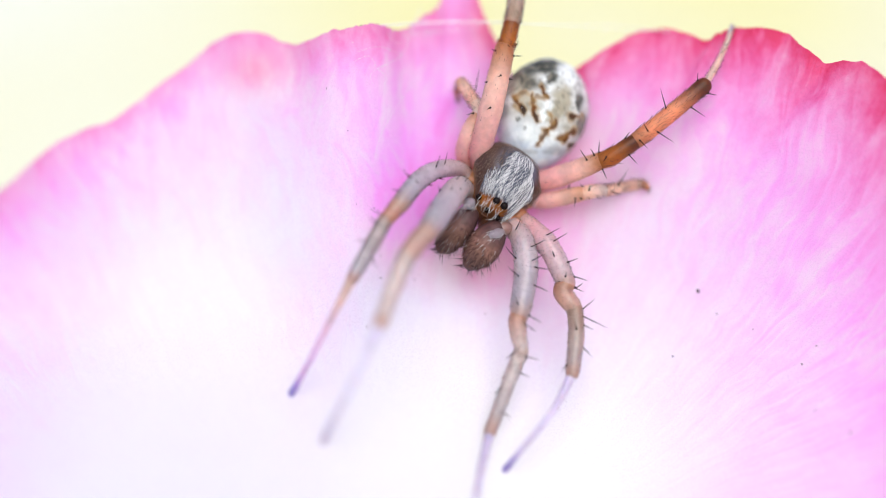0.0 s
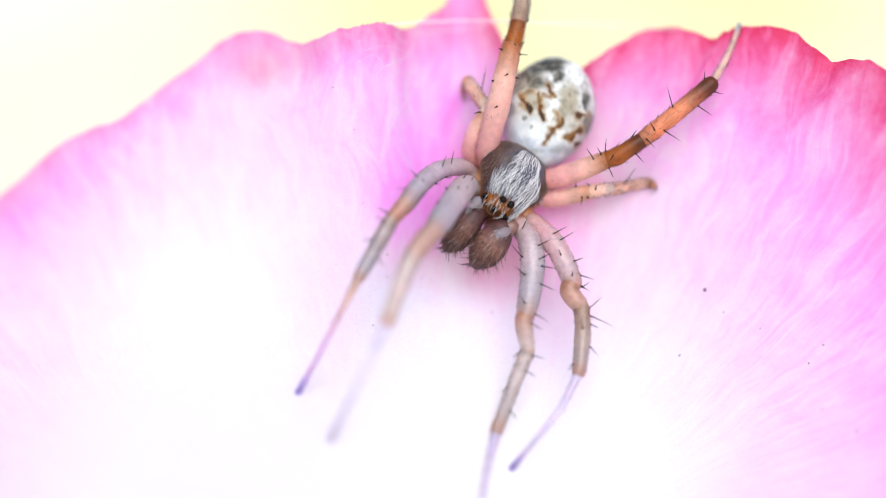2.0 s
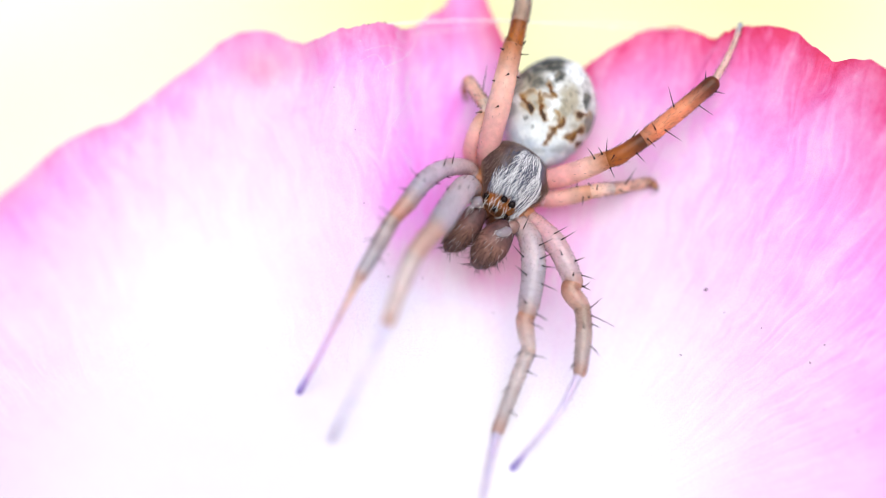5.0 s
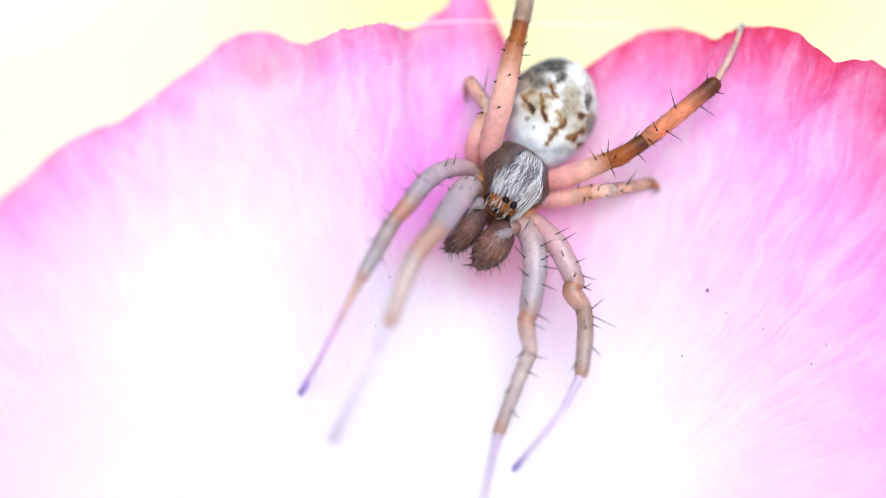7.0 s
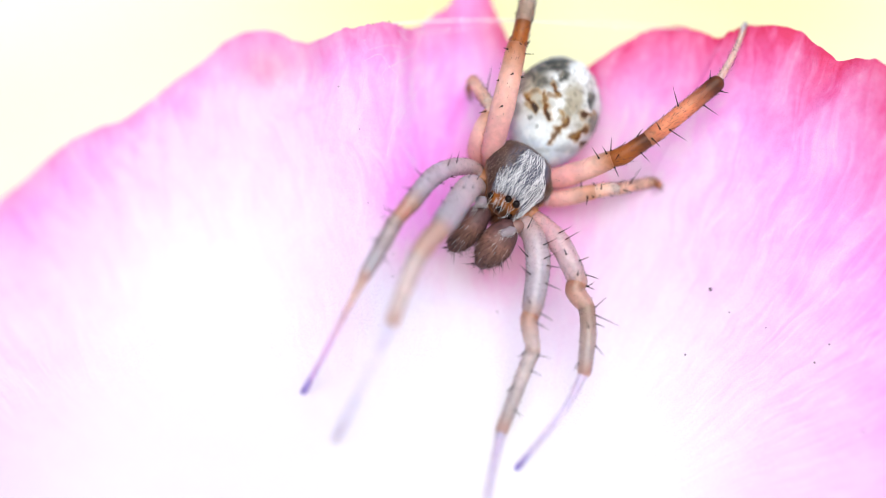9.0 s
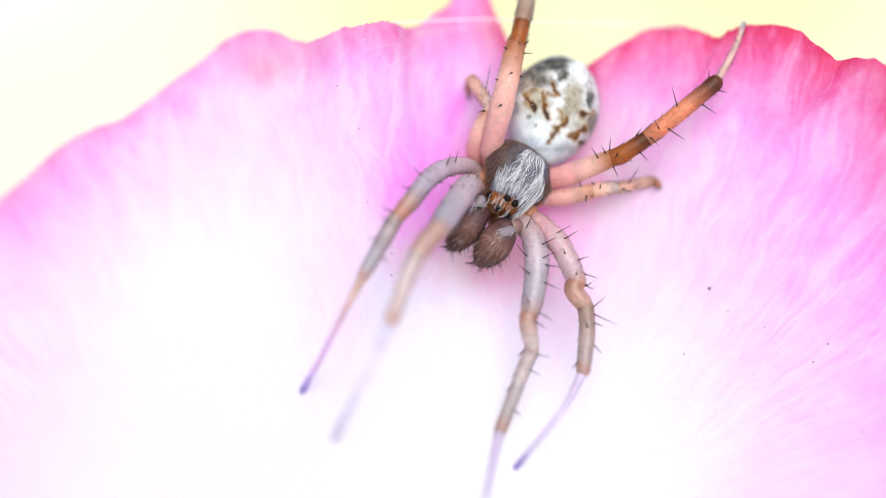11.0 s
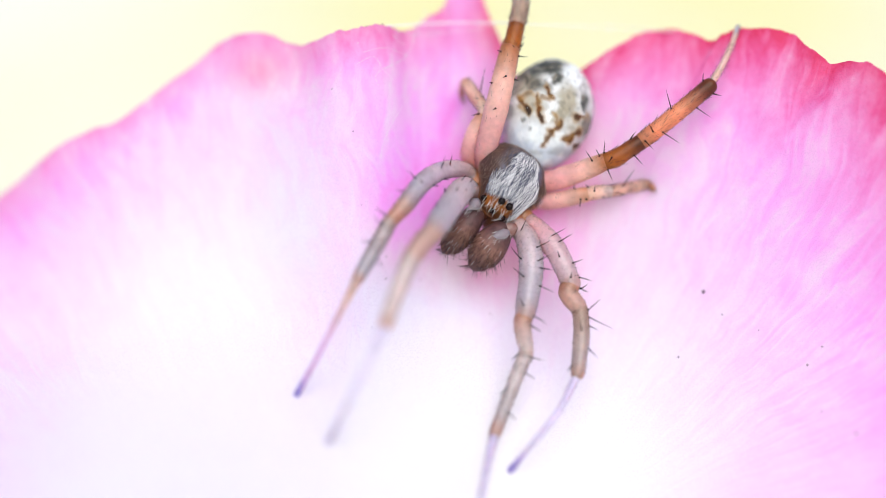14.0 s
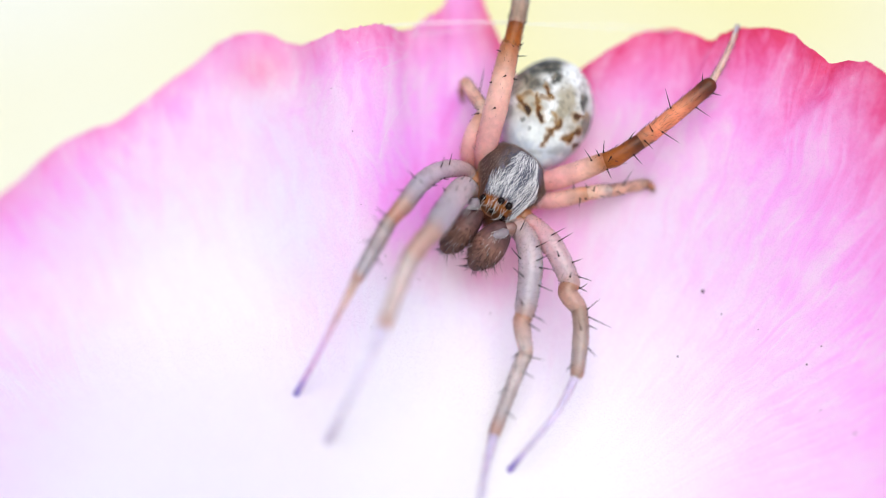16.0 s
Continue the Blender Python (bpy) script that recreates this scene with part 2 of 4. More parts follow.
def petal(parent):
    columns, rows = 640, 110
    rim = along(rim_points(), columns)
    bm = bmesh.new()
    layer = bm.verts.layers.float_vector.new("fan")
    blush = bm.verts.layers.float.new("warm")
    front, back = [], []
    for i, e in enumerate(rim):
        s = i / (columns - 1)
        wob = noise.noise(Vector((s * 90, 0.3, 0))) * 0.10 + noise.noise(Vector((s * 260, 4.3, 0))) * 0.035
        wob += noise.noise(Vector((s * 700, 2.3, 0))) * 0.12 * step(-5.0, -4.2, e.x) * step(-1.2, -2.0, e.x)
        for j in range(rows):
            f = j / (rows - 1)
            f = 1 - (1 - f) ** 1.35
            reach = 0.06 + 0.94 * f
            u = ROOT[0] + (e.x - ROOT[0]) * reach
            v = ROOT[1] + (e.y - ROOT[1]) * reach + wob * f ** 6
            w = float(sheet(np.float64(u), np.float64(v)))
            w += (0.2 * math.sin(s * 70) + 0.4 * noise.noise(Vector((s * 30, 1.7, 0)))) * f ** 8
            w += 0.08 * noise.noise(Vector((u * 0.8, v * 0.4, 2.0))) * f * f
            x, y, w = settled(u, v, w)
            a = bm.verts.new((x, y, w))
            b = bm.verts.new((x, y - 0.02 * f, w - 0.16 - 0.5 * (1 - f)))
            edge = math.hypot(e.x - u, e.y - v)
            p = pink_and_bounce(u, v, s, edge)
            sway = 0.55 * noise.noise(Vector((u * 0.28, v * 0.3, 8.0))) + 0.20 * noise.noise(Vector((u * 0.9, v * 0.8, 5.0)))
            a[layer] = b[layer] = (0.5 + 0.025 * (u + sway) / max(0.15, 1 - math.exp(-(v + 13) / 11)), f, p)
            # rosy rim and lobe; warm bounce near the spider is painted in too
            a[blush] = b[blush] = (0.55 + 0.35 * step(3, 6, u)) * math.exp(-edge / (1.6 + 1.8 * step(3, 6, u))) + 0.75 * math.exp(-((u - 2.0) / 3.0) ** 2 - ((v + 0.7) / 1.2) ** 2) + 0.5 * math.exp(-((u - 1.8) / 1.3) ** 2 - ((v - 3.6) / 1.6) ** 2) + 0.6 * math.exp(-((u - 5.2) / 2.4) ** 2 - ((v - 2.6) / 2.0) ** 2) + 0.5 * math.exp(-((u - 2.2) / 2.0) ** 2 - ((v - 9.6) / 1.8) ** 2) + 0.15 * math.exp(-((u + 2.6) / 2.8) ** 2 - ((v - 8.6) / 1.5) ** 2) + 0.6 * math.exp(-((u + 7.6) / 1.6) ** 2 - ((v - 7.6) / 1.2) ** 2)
            front.append(a)
            back.append(b)
    for i in range(columns - 1):
        for j in range(rows - 1):
            k = i * rows + j
            bm.faces.new((front[k], front[k + rows], front[k + rows + 1], front[k + 1]))
            bm.faces.new((back[k], back[k + 1], back[k + rows + 1], back[k + rows]))
        for j in (0, rows - 1):
            k = i * rows + j
            bm.faces.new((front[k], front[k + rows], back[k + rows], back[k]))
    for i in (0, columns - 1):
        for j in range(rows - 1):
            k = i * rows + j
            bm.faces.new((front[k], front[k + 1], back[k + 1], back[k]))
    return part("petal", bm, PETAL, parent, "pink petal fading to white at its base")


def pink_and_bounce(u, v, s, edge):
    """How much pink a place of the petal holds: none at the base, most at the rim, plus shade and bounce painted round
    the spider and in the fold.
    """
    left = (0.18 - 0.06 * step(-7, -14, u)) * math.exp(-edge / 1.1) + 0.23 * math.exp(-edge / 4.5)
    right = 0.34 * math.exp(-edge / 2.0) + 0.43 * math.exp(-edge / 7.5) + 0.13 * step(6, 14, u)
    p = left + (right - left) * step(2.5, 4.5, u)
    # magenta from light bouncing within the petal's valley, put into the colour
    x = u + 0.5 - 0.25 * (v - 4.9)
    fold_bounce = math.exp(-abs(x / (2.8 if x > 0 else 2.2)) ** 1.5) * (1.0 if u < 2.5 else 1 - step(2.5, 4.0, u))
    fold_bounce *= 0.55 + 0.45 * step(-0.25, 0.3, noise.noise(Vector((u * 0.55, v * 0.22, 4.0))) + 0.25 * step(3.5, 1.0, abs(v - 3.2)))
    p += max(0.0, 0.46 - 0.8 * p) * fold_bounce * step(-2.0, 2.0, v)
    # pinkish shade under the palps and body, painted into the colour
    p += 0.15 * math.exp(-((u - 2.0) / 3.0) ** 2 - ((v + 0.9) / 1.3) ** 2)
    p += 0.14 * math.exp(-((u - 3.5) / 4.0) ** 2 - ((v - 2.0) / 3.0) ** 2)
    p += 0.16 * math.exp(-((u - 2.2) / 1.8) ** 2 - ((v - 9.6) / 1.8) ** 2)
    p += 0.06 * step(-1, 5, v) * step(0, -3, u)
    p += 0.03 * step(-2, -5, u)
    # reddish bounce beside the body, then lilac shade round the front legs, painted in
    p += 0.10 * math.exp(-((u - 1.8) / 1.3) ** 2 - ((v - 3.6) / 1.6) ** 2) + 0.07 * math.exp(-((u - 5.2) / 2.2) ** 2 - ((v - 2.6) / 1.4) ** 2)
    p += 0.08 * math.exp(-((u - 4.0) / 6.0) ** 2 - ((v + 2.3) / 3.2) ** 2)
    p += 0.09 * math.exp(-((u + 4.8) / 2.2) ** 2 - ((v + 2.6) / 2.8) ** 2)
    p += 0.09 * step(-11, -18, u)
    p += 0.10 * math.exp(-((u + 7.8) / 1.3) ** 2 - ((v - 7.6) / 0.9) ** 2) + 0.11 * math.exp(-((u + 2.6) / 2.8) ** 2 - ((v - 8.8) / 1.5) ** 2)
    p += 0.02 * math.exp(-((u + 4.5) / 3.0) ** 2) * step(0.5, 4.0, v)
    return p


def stalk(parent):
    down = PLACE.inverted().to_3x3() @ Vector((0, 0, -1))
    base = Vector((ROOT[0], ROOT[1], float(sheet(np.float64(ROOT[0]), np.float64(ROOT[1])))))
    bm = bmesh.new()
    tube(bm, None, [base + down * x for x in (-0.5, 1.0, 3.0, 6.0, 8.0)], (1.2, 2.6, 3.4, 2.4, 1.4), sides=20)
    part("receptacle", bm, STEM, parent, "swollen green receptacle")
    drop = (PLACE @ (base * MM)).z / MM
    bm = bmesh.new()
    tube(bm, None, along([base + down * 8, base + down * drop * 0.5 + Vector((6, 0, 0)), base + down * (drop - 1)], 20), [1.4 + 0.03 * i for i in range(20)], sides=12)
    part("stem", bm, STEM, parent, "green stem")


rose_flower = thing("rose_flower", "pink and white rose petal on a green stem", "flower")
petal(rose_flower)
stalk(rose_flower)

# ---- spider ----
spider = thing("spider", "small pale orb-weaver spider with brown furry palps", "spider")
TONES = {
    "grey": (0.53, 0.49, 0.535), "pink_grey": (0.72, 0.55, 0.57), "pink": (0.92, 0.53, 0.55), "pink_orange": (0.90, 0.56, 0.43),
    "orange": (0.46, 0.135, 0.022), "rust": (0.13, 0.032, 0.012), "brown": (0.17, 0.055, 0.02), "tan": (0.58, 0.27, 0.165),
    "tan_pale": (0.66, 0.41, 0.33), "pale": (0.74, 0.60, 0.56), "pale_brown": (0.49, 0.42, 0.415), "brown_grey": (0.52, 0.35, 0.26),
    "grey_brown": (0.50, 0.41, 0.385), "lilac": (0.74, 0.64, 0.84), "frost": (0.79, 0.71, 0.89), "mauve": (0.80, 0.50, 0.80), "violet": (0.36, 0.28, 0.70), "straw": (0.82, 0.58, 0.48), "salmon": (0.82, 0.31, 0.155),
}


def hairs(bm, layer, base, tip, thick, tone=(1, 1, 1)):
    b, t = Vector(base), Vector(tip)
    d = t - b
    sag = Vector((random.uniform(-1, 1), random.uniform(-1, 1), random.uniform(-1, 1))) * d.length * 0.06
    tube(bm, layer, [b, b + d * 0.35 + sag * 0.7, b + d * 0.7 + sag, t], (thick, thick * 0.85, thick * 0.55, thick * 0.15), [tone] * 4, sides=4, rounded=False)


def downy(name, skin, length):
    """How many fine hairs a segment bears: hind thighs are nearly bare."""
    if skin == HIND_SKIN:
        return int(length * {"femur": 15, "tibia": 150, "patella": 120}.get(name, 55))
    return int(length * {"femur": 330, "tibia": 200, "patella": 160}.get(name, 50))


def leg(kind, segments, spines):
    """A leg in five jointed segments, with its black spines and fine down."""
    skin = HIND_SKIN if "hind" in kind or "short" in kind else LEG_SKIN
    hip = Vector(segments[0][1][0])
    bm, layer = toned()
    first = Vector(segments[0][1][1])
    back = hip - (first - hip).normalized() * 0.5
    tube(bm, layer, along([back, hip, hip.lerp(first, 0.25)], 6), (0.40, 0.45, 0.47, 0.46, 0.42, 0.36), [(0.80, 0.32, 0.13)] * 6)
    whole = part("leg", bm, skin, spider, "")
    bm, layer = toned()
    tube(bm, layer, [hip.lerp(first, x) for x in (0.28, 0.42, 0.56)], [segments[0][2][0] * x for x in (1.0, 1.12, 1.0)], [TONES[segments[0][3]]] * 3, sides=18)
    part("trochanter", bm, skin, whole)
    down, _ = toned()
    axes = []
    for name, joints, (r0, r1, r2), c0, c1 in segments:
        count = 22 if name in ("femur", "tibia") else 12
        pts = along(joints, count)
        radii, tones = [], []
        for i in range(count):
            f = i / (count - 1)
            r = r0 * (1 - f) ** 2 + 2 * (2 * r1 - (r0 + r2) / 2) * f * (1 - f) + r2 * f * f
            r *= 1 + 0.06 * noise.noise(pts[i] * 1.3) + 0.05 * noise.noise(pts[i] * 4.0)
            radii.append(r)
            c = blend(TONES[c0], TONES[c1], step(0.55, 0.92, f) if c1 in ("rust", "brown") else step(0.15, 0.95, f))
            if name == "femur":
                # reddish root, on hind legs deepened to paint the shade against the body
                c = blend(c, (0.72, 0.25, 0.21) if skin == HIND_SKIN else (0.78, 0.45, 0.38), (0.9 if skin == HIND_SKIN else 0.6) * (1 - step(0.0, 0.75 if skin == HIND_SKIN else 0.45, f)))
                c = blend(c, TONES["orange" if skin == HIND_SKIN else "tan"], (0.5 if skin == LEG_SKIN or "short" in kind else 0.85) * step(0.72 if skin == HIND_SKIN else 0.85, 1.0, f))
            elif name == "patella" and skin == HIND_SKIN and "short" not in kind:
                c = blend(c, TONES["rust"], 0.55 * abs(2 * f - 0.9) ** 1.5 + 0.25 * noise.noise(pts[i] * 3.0))
            elif name == "tibia":
                c = blend(c, TONES["brown" if c1 == "rust" else "tan"], 0.6 * step(0.8, 0.95, f) + 0.3 * (1 - step(0.0, 0.2, f)))
            c = tuple(x * (1 + 0.22 * noise.noise(pts[i] * 2.2 + Vector((0, 0, 9)))) for x in c)
            tones.append(c)
        bm, layer = toned()
        tube(bm, layer, pts, radii, tones, sides=18)
        part(name, bm, skin, whole)
        axes.append((pts, radii))
        for i in range(downy(name, skin, (pts[-1] - pts[0]).length)):
            k = random.uniform(0.05, 0.95) * (count - 1)
            a = int(k)
            p, d = pts[a].lerp(pts[min(a + 1, count - 1)], k - a), (pts[min(a + 1, count - 1)] - pts[max(a - 1, 0)]).normalized()
            q = Vector((random.gauss(0, 1), random.gauss(0, 1), random.gauss(0, 1)))
            q = (q - d * q.dot(d)).normalized()
            b = p + q * radii[a] * 0.97
            spread, long = (0.45, random.uniform(0.10, 0.24)) if skin == HIND_SKIN else (0.8, random.uniform(0.035, 0.085))
            hairs(down, None, b, b + (q * spread + d) * long, 0.0048)
    tagged(part("down", down, DOWN, whole, "fine brownish down"), kind="stuff")
    for seg, f, du, dv, tu, tv in spines:
        pts, radii = axes[seg]
        a = min(len(pts) - 1, int(f * (len(pts) - 1) + 0.5))
        p, r = pts[a], radii[a]
        off = Vector((du, dv, 0))
        if off.length > r * 0.95:
            off *= r * 0.95 / off.length
        off.z = math.sqrt(max(0.0, r * r - off.length_squared)) * 0.98
        b = p + off
        tu, tv = tu * 1.1, tv * 1.1
        t = b + Vector((tu, tv, 0.35 * off.z / r * math.hypot(tu, tv)))
        bm, layer = toned()
        n = off.normalized()
        tube(bm, layer, [b - n * 0.03, b + n * 0.022, b + n * 0.03 + (t - b) * 0.03, b + (t - b) * 0.5 + off * 0.08, t], (0.05, 0.044, 0.024, 0.018, 0.004), sides=7, rounded=False)
        part("spine", bm, BRISTLE, whole)
    return whole


leg('front leg of the one side', [
    ('femur', [(3.08, 1.15, -0.7), (3.64, 0.37, -0.2), (3.76, -0.9, 0.3), (3.46, -2.62, 1.0)], (0.36, 0.5, 0.4), 'pink_grey', 'grey'),
    ('patella', [(3.46, -2.62, 1.0), (3.34, -3.04, 1.1), (3.52, -4.1, 1.15)], (0.36, 0.36, 0.28), 'tan', 'pale'),
    ('tibia', [(3.52, -4.1, 1.15), (3.19, -4.85, 1.2), (2.2, -7.33, 1.7)], (0.3, 0.29, 0.24), 'pale', 'pale_brown'),
    ('metatarsus', [(2.2, -7.33, 1.7), (1.84, -8.51, 2.86), (1.59, -9.54, 3.7)], (0.21, 0.13, 0.11), 'lilac', 'lilac'),
    ('tarsus', [(1.59, -9.54, 3.7), (1.35, -10.44, 4.5)], (0.11, 0.1, 0.09), 'lilac', 'violet'),
], [(0, 0.51, -0.41, -0.06, -0.42, 0.46),
    (0, 0.41, 0.26, 0.04, 0.51, 0.26),
    (0, 0.55, 0.22, 0.03, 0.42, 0.21),
    (0, 0.71, -0.31, 0.05, -0.41, 0.34),
    (0, 0.78, 0.35, -0.06, 0.53, -0.23),
    (0, 0.61, 0.33, -0.05, 0.55, -0.09),
    (0, 0.98, 0.35, -0.05, 0.46, -0.27),
    (0, 0.89, -0.16, 0.04, -0.16, 0.3),
    (0, 0.19, -0.05, -0.02, 0.19, 0.42),
    (0, 0.13, -0.19, -0.14, -0.35, -0.3),
    (1, 0.45, 0.3, -0.05, 0.42, -0.25),
    (2, 0.2, -0.28, 0.05, -0.28, -0.2),
    (2, 0.65, -0.22, 0.05, -0.25, -0.2),
    (2, 0.22, 0.25, 0.0, 0.5, -0.12),
    (2, 0.5, 0.25, 0.0, 0.4, -0.2),
    (2, 0.82, 0.2, 0.0, 0.3, -0.25)])
leg('front leg', [
    ('femur', [(3.53, 1.33, -1.0), (4.18, 0.78, -0.6), (4.83, -0.09, 0.0), (5.41, -1.43, 0.4)], (0.3, 0.45, 0.4), 'pink', 'pink_grey'),
    ('patella', [(5.41, -1.43, 0.4), (5.24, -1.77, 0.5), (5.71, -2.39, 0.6)], (0.38, 0.4, 0.34), 'tan', 'tan_pale'),
    ('tibia', [(5.71, -2.39, 0.6), (5.76, -3.4, 0.8), (5.55, -5.01, 1.2)], (0.34, 0.33, 0.28), 'brown_grey', 'grey_brown'),
    ('metatarsus', [(5.55, -5.01, 1.2), (4.71, -6.41, 1.9), (3.69, -7.56, 2.4)], (0.2, 0.13, 0.12), 'lilac', 'lilac'),
    ('tarsus', [(3.69, -7.56, 2.4), (2.8, -8.7, 2.07)], (0.11, 0.11, 0.13), 'lilac', 'violet'),
], [(0, 0.59, 0.23, 0.11, 0.52, 0.32),
    (0, 0.47, 0.09, 0.08, 0.54, 0.3),
    (0, 0.73, -0.03, -0.01, -0.09, 0.23),
    (0, 0.83, 0.33, 0.16, 0.37, 0.14),
    (0, 0.9, 0.04, 0.02, 0.02, 0.18),
    (0, 0.96, 0.36, 0.17, 0.48, -0.14),
    (1, 0.02, 0.45, -0.21, 0.3, -0.14),
    (2, 0.07, 0.38, 0.03, 0.46, 0.39),
    (2, 0.22, 0.32, 0.02, 0.85, -0.4),
    (0, 1.0, 0.48, -0.2, 0.28, 0.18),
    (2, 0.45, -0.03, -0.0, -0.09, 0.3),
    (2, 0.67, 0.35, -0.04, 0.32, -0.34),
    (2, 0.4, 0.32, 0.0, 0.32, -0.14),
    (2, 0.85, -0.28, 0.0, -0.2, -0.25)])
leg('front leg', [
    ('femur', [(1.44, 2.27, -0.9), (1.02, 2.5, 0.2), (0.36, 1.6, 1.4), (-0.27, 0.64, 2.4)], (0.34, 0.52, 0.44), 'pink_grey', 'grey'),
    ('patella', [(-0.27, 0.64, 2.4), (-0.57, 0.35, 2.6), (-1.07, -0.31, 3.0)], (0.44, 0.42, 0.36), 'tan_pale', 'tan_pale'),
    ('tibia', [(-1.07, -0.31, 3.0), (-1.47, -1.28, 3.4), (-2.05, -2.88, 4.0)], (0.37, 0.33, 0.27), 'pale', 'pale'),
    ('metatarsus', [(-2.05, -2.88, 4.0), (-2.51, -3.88, 4.6), (-3.24, -5.43, 5.2)], (0.22, 0.14, 0.12), 'frost', 'frost'),
    ('tarsus', [(-3.24, -5.43, 5.2), (-4.2, -7.3, 3.88)], (0.12, 0.12, 0.14), 'frost', 'frost'),
], [(0, 0.34, -0.19, 0.14, 0.23, 0.35),
    (0, 0.53, -0.39, 0.29, -0.05, 0.16),
    (0, 0.48, -0.07, 0.07, 0.07, 0.27),
    (0, 0.71, -0.34, 0.25, -0.04, 0.18),
    (0, 0.62, 0.02, 0.02, -0.08, 0.2),
    (0, 0.42, 0.16, -0.04, 0.1, 0.2),
    (0, 0.8, 0.05, 0.0, -0.05, 0.16),
    (0, 0.3, 0.05, 0.05, 0.2, 0.3)])
leg('front leg', [
    ('femur', [(1.52, 2.92, -1.2), (1.04, 3.33, -0.8), (0.14, 3.24, 0.2), (-0.66, 2.71, 0.9), (-1.33, 1.82, 1.5)], (0.28, 0.38, 0.38), 'pink_grey', 'grey'),
    ('patella', [(-1.33, 1.82, 1.5), (-1.48, 1.64, 1.6), (-1.95, 1.1, 1.8)], (0.36, 0.35, 0.29), 'tan_pale', 'tan'),
    ('tibia', [(-1.95, 1.1, 1.8), (-2.54, 0.02, 2.0), (-3.21, -1.17, 2.3)], (0.32, 0.3, 0.25), 'grey_brown', 'grey'),
    ('metatarsus', [(-3.21, -1.17, 2.3), (-3.96, -2.63, 2.4), (-4.87, -4.43, 2.5)], (0.2, 0.13, 0.11), 'straw', 'mauve'),
    ('tarsus', [(-4.87, -4.43, 2.5), (-5.62, -5.71, 1.97)], (0.1, 0.11, 0.13), 'mauve', 'violet'),
], [(0, 0.52, -0.0, 0.04, 0.18, 0.48),
    (0, 0.44, 0.01, 0.02, 0.12, 0.53),
    (0, 0.76, -0.23, 0.17, -0.32, 0.32),
    (0, 0.74, 0.04, -0.03, -0.07, 0.14),
    (0, 0.9, -0.27, 0.19, -0.29, 0.07),
    (0, 0.5, 0.23, -0.41, 0.18, -0.05),
    (0, 0.66, 0.24, -0.41, 0.18, -0.02),
    (0, 0.87, 0.29, -0.22, -0.09, 0.11),
    (1, 0.87, -0.24, 0.22, -0.4, 0.27),
    (2, 0.14, -0.15, 0.09, -0.31, 0.31),
    (2, 0.45, -0.26, 0.12, -0.35, 0.0),
    (2, 0.6, 0.26, -0.1, 0.2, -0.3)])
leg('hind leg reaching up', [
    ('femur', [(2.0, 3.36, -1.3), (1.97, 4.2, -0.6), (2.43, 6.09, -0.3), (2.95, 8.35, -0.75)], (0.4, 0.5, 0.42), 'pink', 'pink_orange'),
    ('patella', [(2.95, 8.35, -0.75), (3.08, 8.7, -0.83), (3.26, 9.45, -1.0)], (0.4, 0.38, 0.33), 'orange', 'orange'),
    ('tibia', [(3.26, 9.45, -1.0), (3.44, 10.4, -1.3), (3.59, 12.38, -2.2)], (0.34, 0.36, 0.28), 'brown_grey', 'grey_brown'),
    ('metatarsus', [(3.59, 12.38, -2.2), (2.98, 13.19, -3.0), (2.16, 13.26, -4.0)], (0.22, 0.15, 0.12), 'pale', 'pale'),
    ('tarsus', [(2.16, 13.26, -4.0), (1.36, 12.5, -4.3)], (0.12, 0.1, 0.09), 'pale', 'grey'),
], [(0, 0.97, -0.34, 0.07, -0.16, 0.05),
    (1, 0.33, 0.42, -0.07, 0.12, 0.12),
    (0, 0.97, 0.46, -0.12, 0.33, -0.02),
    (1, 0.18, 0.12, -0.05, -0.07, 0.09),
    (0, 0.79, 0.07, -0.02, -0.12, -0.07),
    (0, 0.82, 0.44, -0.11, 0.14, -0.05),
    (0, 0.78, -0.41, 0.1, -0.09, 0.0),
    (0, 0.64, -0.05, -0.01, -0.12, -0.07),
    (2, 0.1, 0.32, -0.08, 0.1, 0.1)])
leg('short folded leg', [
    ('femur', [(1.58, 3.37, -1.5), (1.28, 4.02, -1.2), (1.51, 4.87, -0.9), (1.86, 5.6, -0.7)], (0.32, 0.4, 0.3), 'pink', 'pink_orange'),
    ('patella', [(1.86, 5.6, -0.7), (1.93, 5.81, -0.7), (1.75, 6.06, -0.8)], (0.29, 0.29, 0.27), 'straw', 'straw'),
    ('tibia', [(1.75, 6.06, -0.8), (1.47, 6.51, -1.2), (1.15, 7.06, -1.7)], (0.26, 0.27, 0.26), 'pink_orange', 'pink_orange'),
    ('metatarsus', [(1.15, 7.06, -1.7), (1.04, 7.04, -2.1), (0.97, 6.71, -2.35)], (0.22, 0.16, 0.12), 'tan', 'tan'),
    ('tarsus', [(0.97, 6.71, -2.35), (1.05, 6.36, -2.47)], (0.1, 0.09, 0.08), 'tan', 'grey'),
], [(1, 0.64, 0.1, 0.07, 0.12, 0.64),
    (2, 0.47, 0.23, 0.15, 0.19, 0.9),
    (0, 0.94, -0.19, 0.09, -0.26, -0.07),
    (1, 0.37, 0.22, -0.07, 0.52, 0.02),
    (1, 0.17, 0.04, -0.02, 0.05, -0.07),
    (0, 0.93, 0.24, -0.12, 0.09, 0.05)])
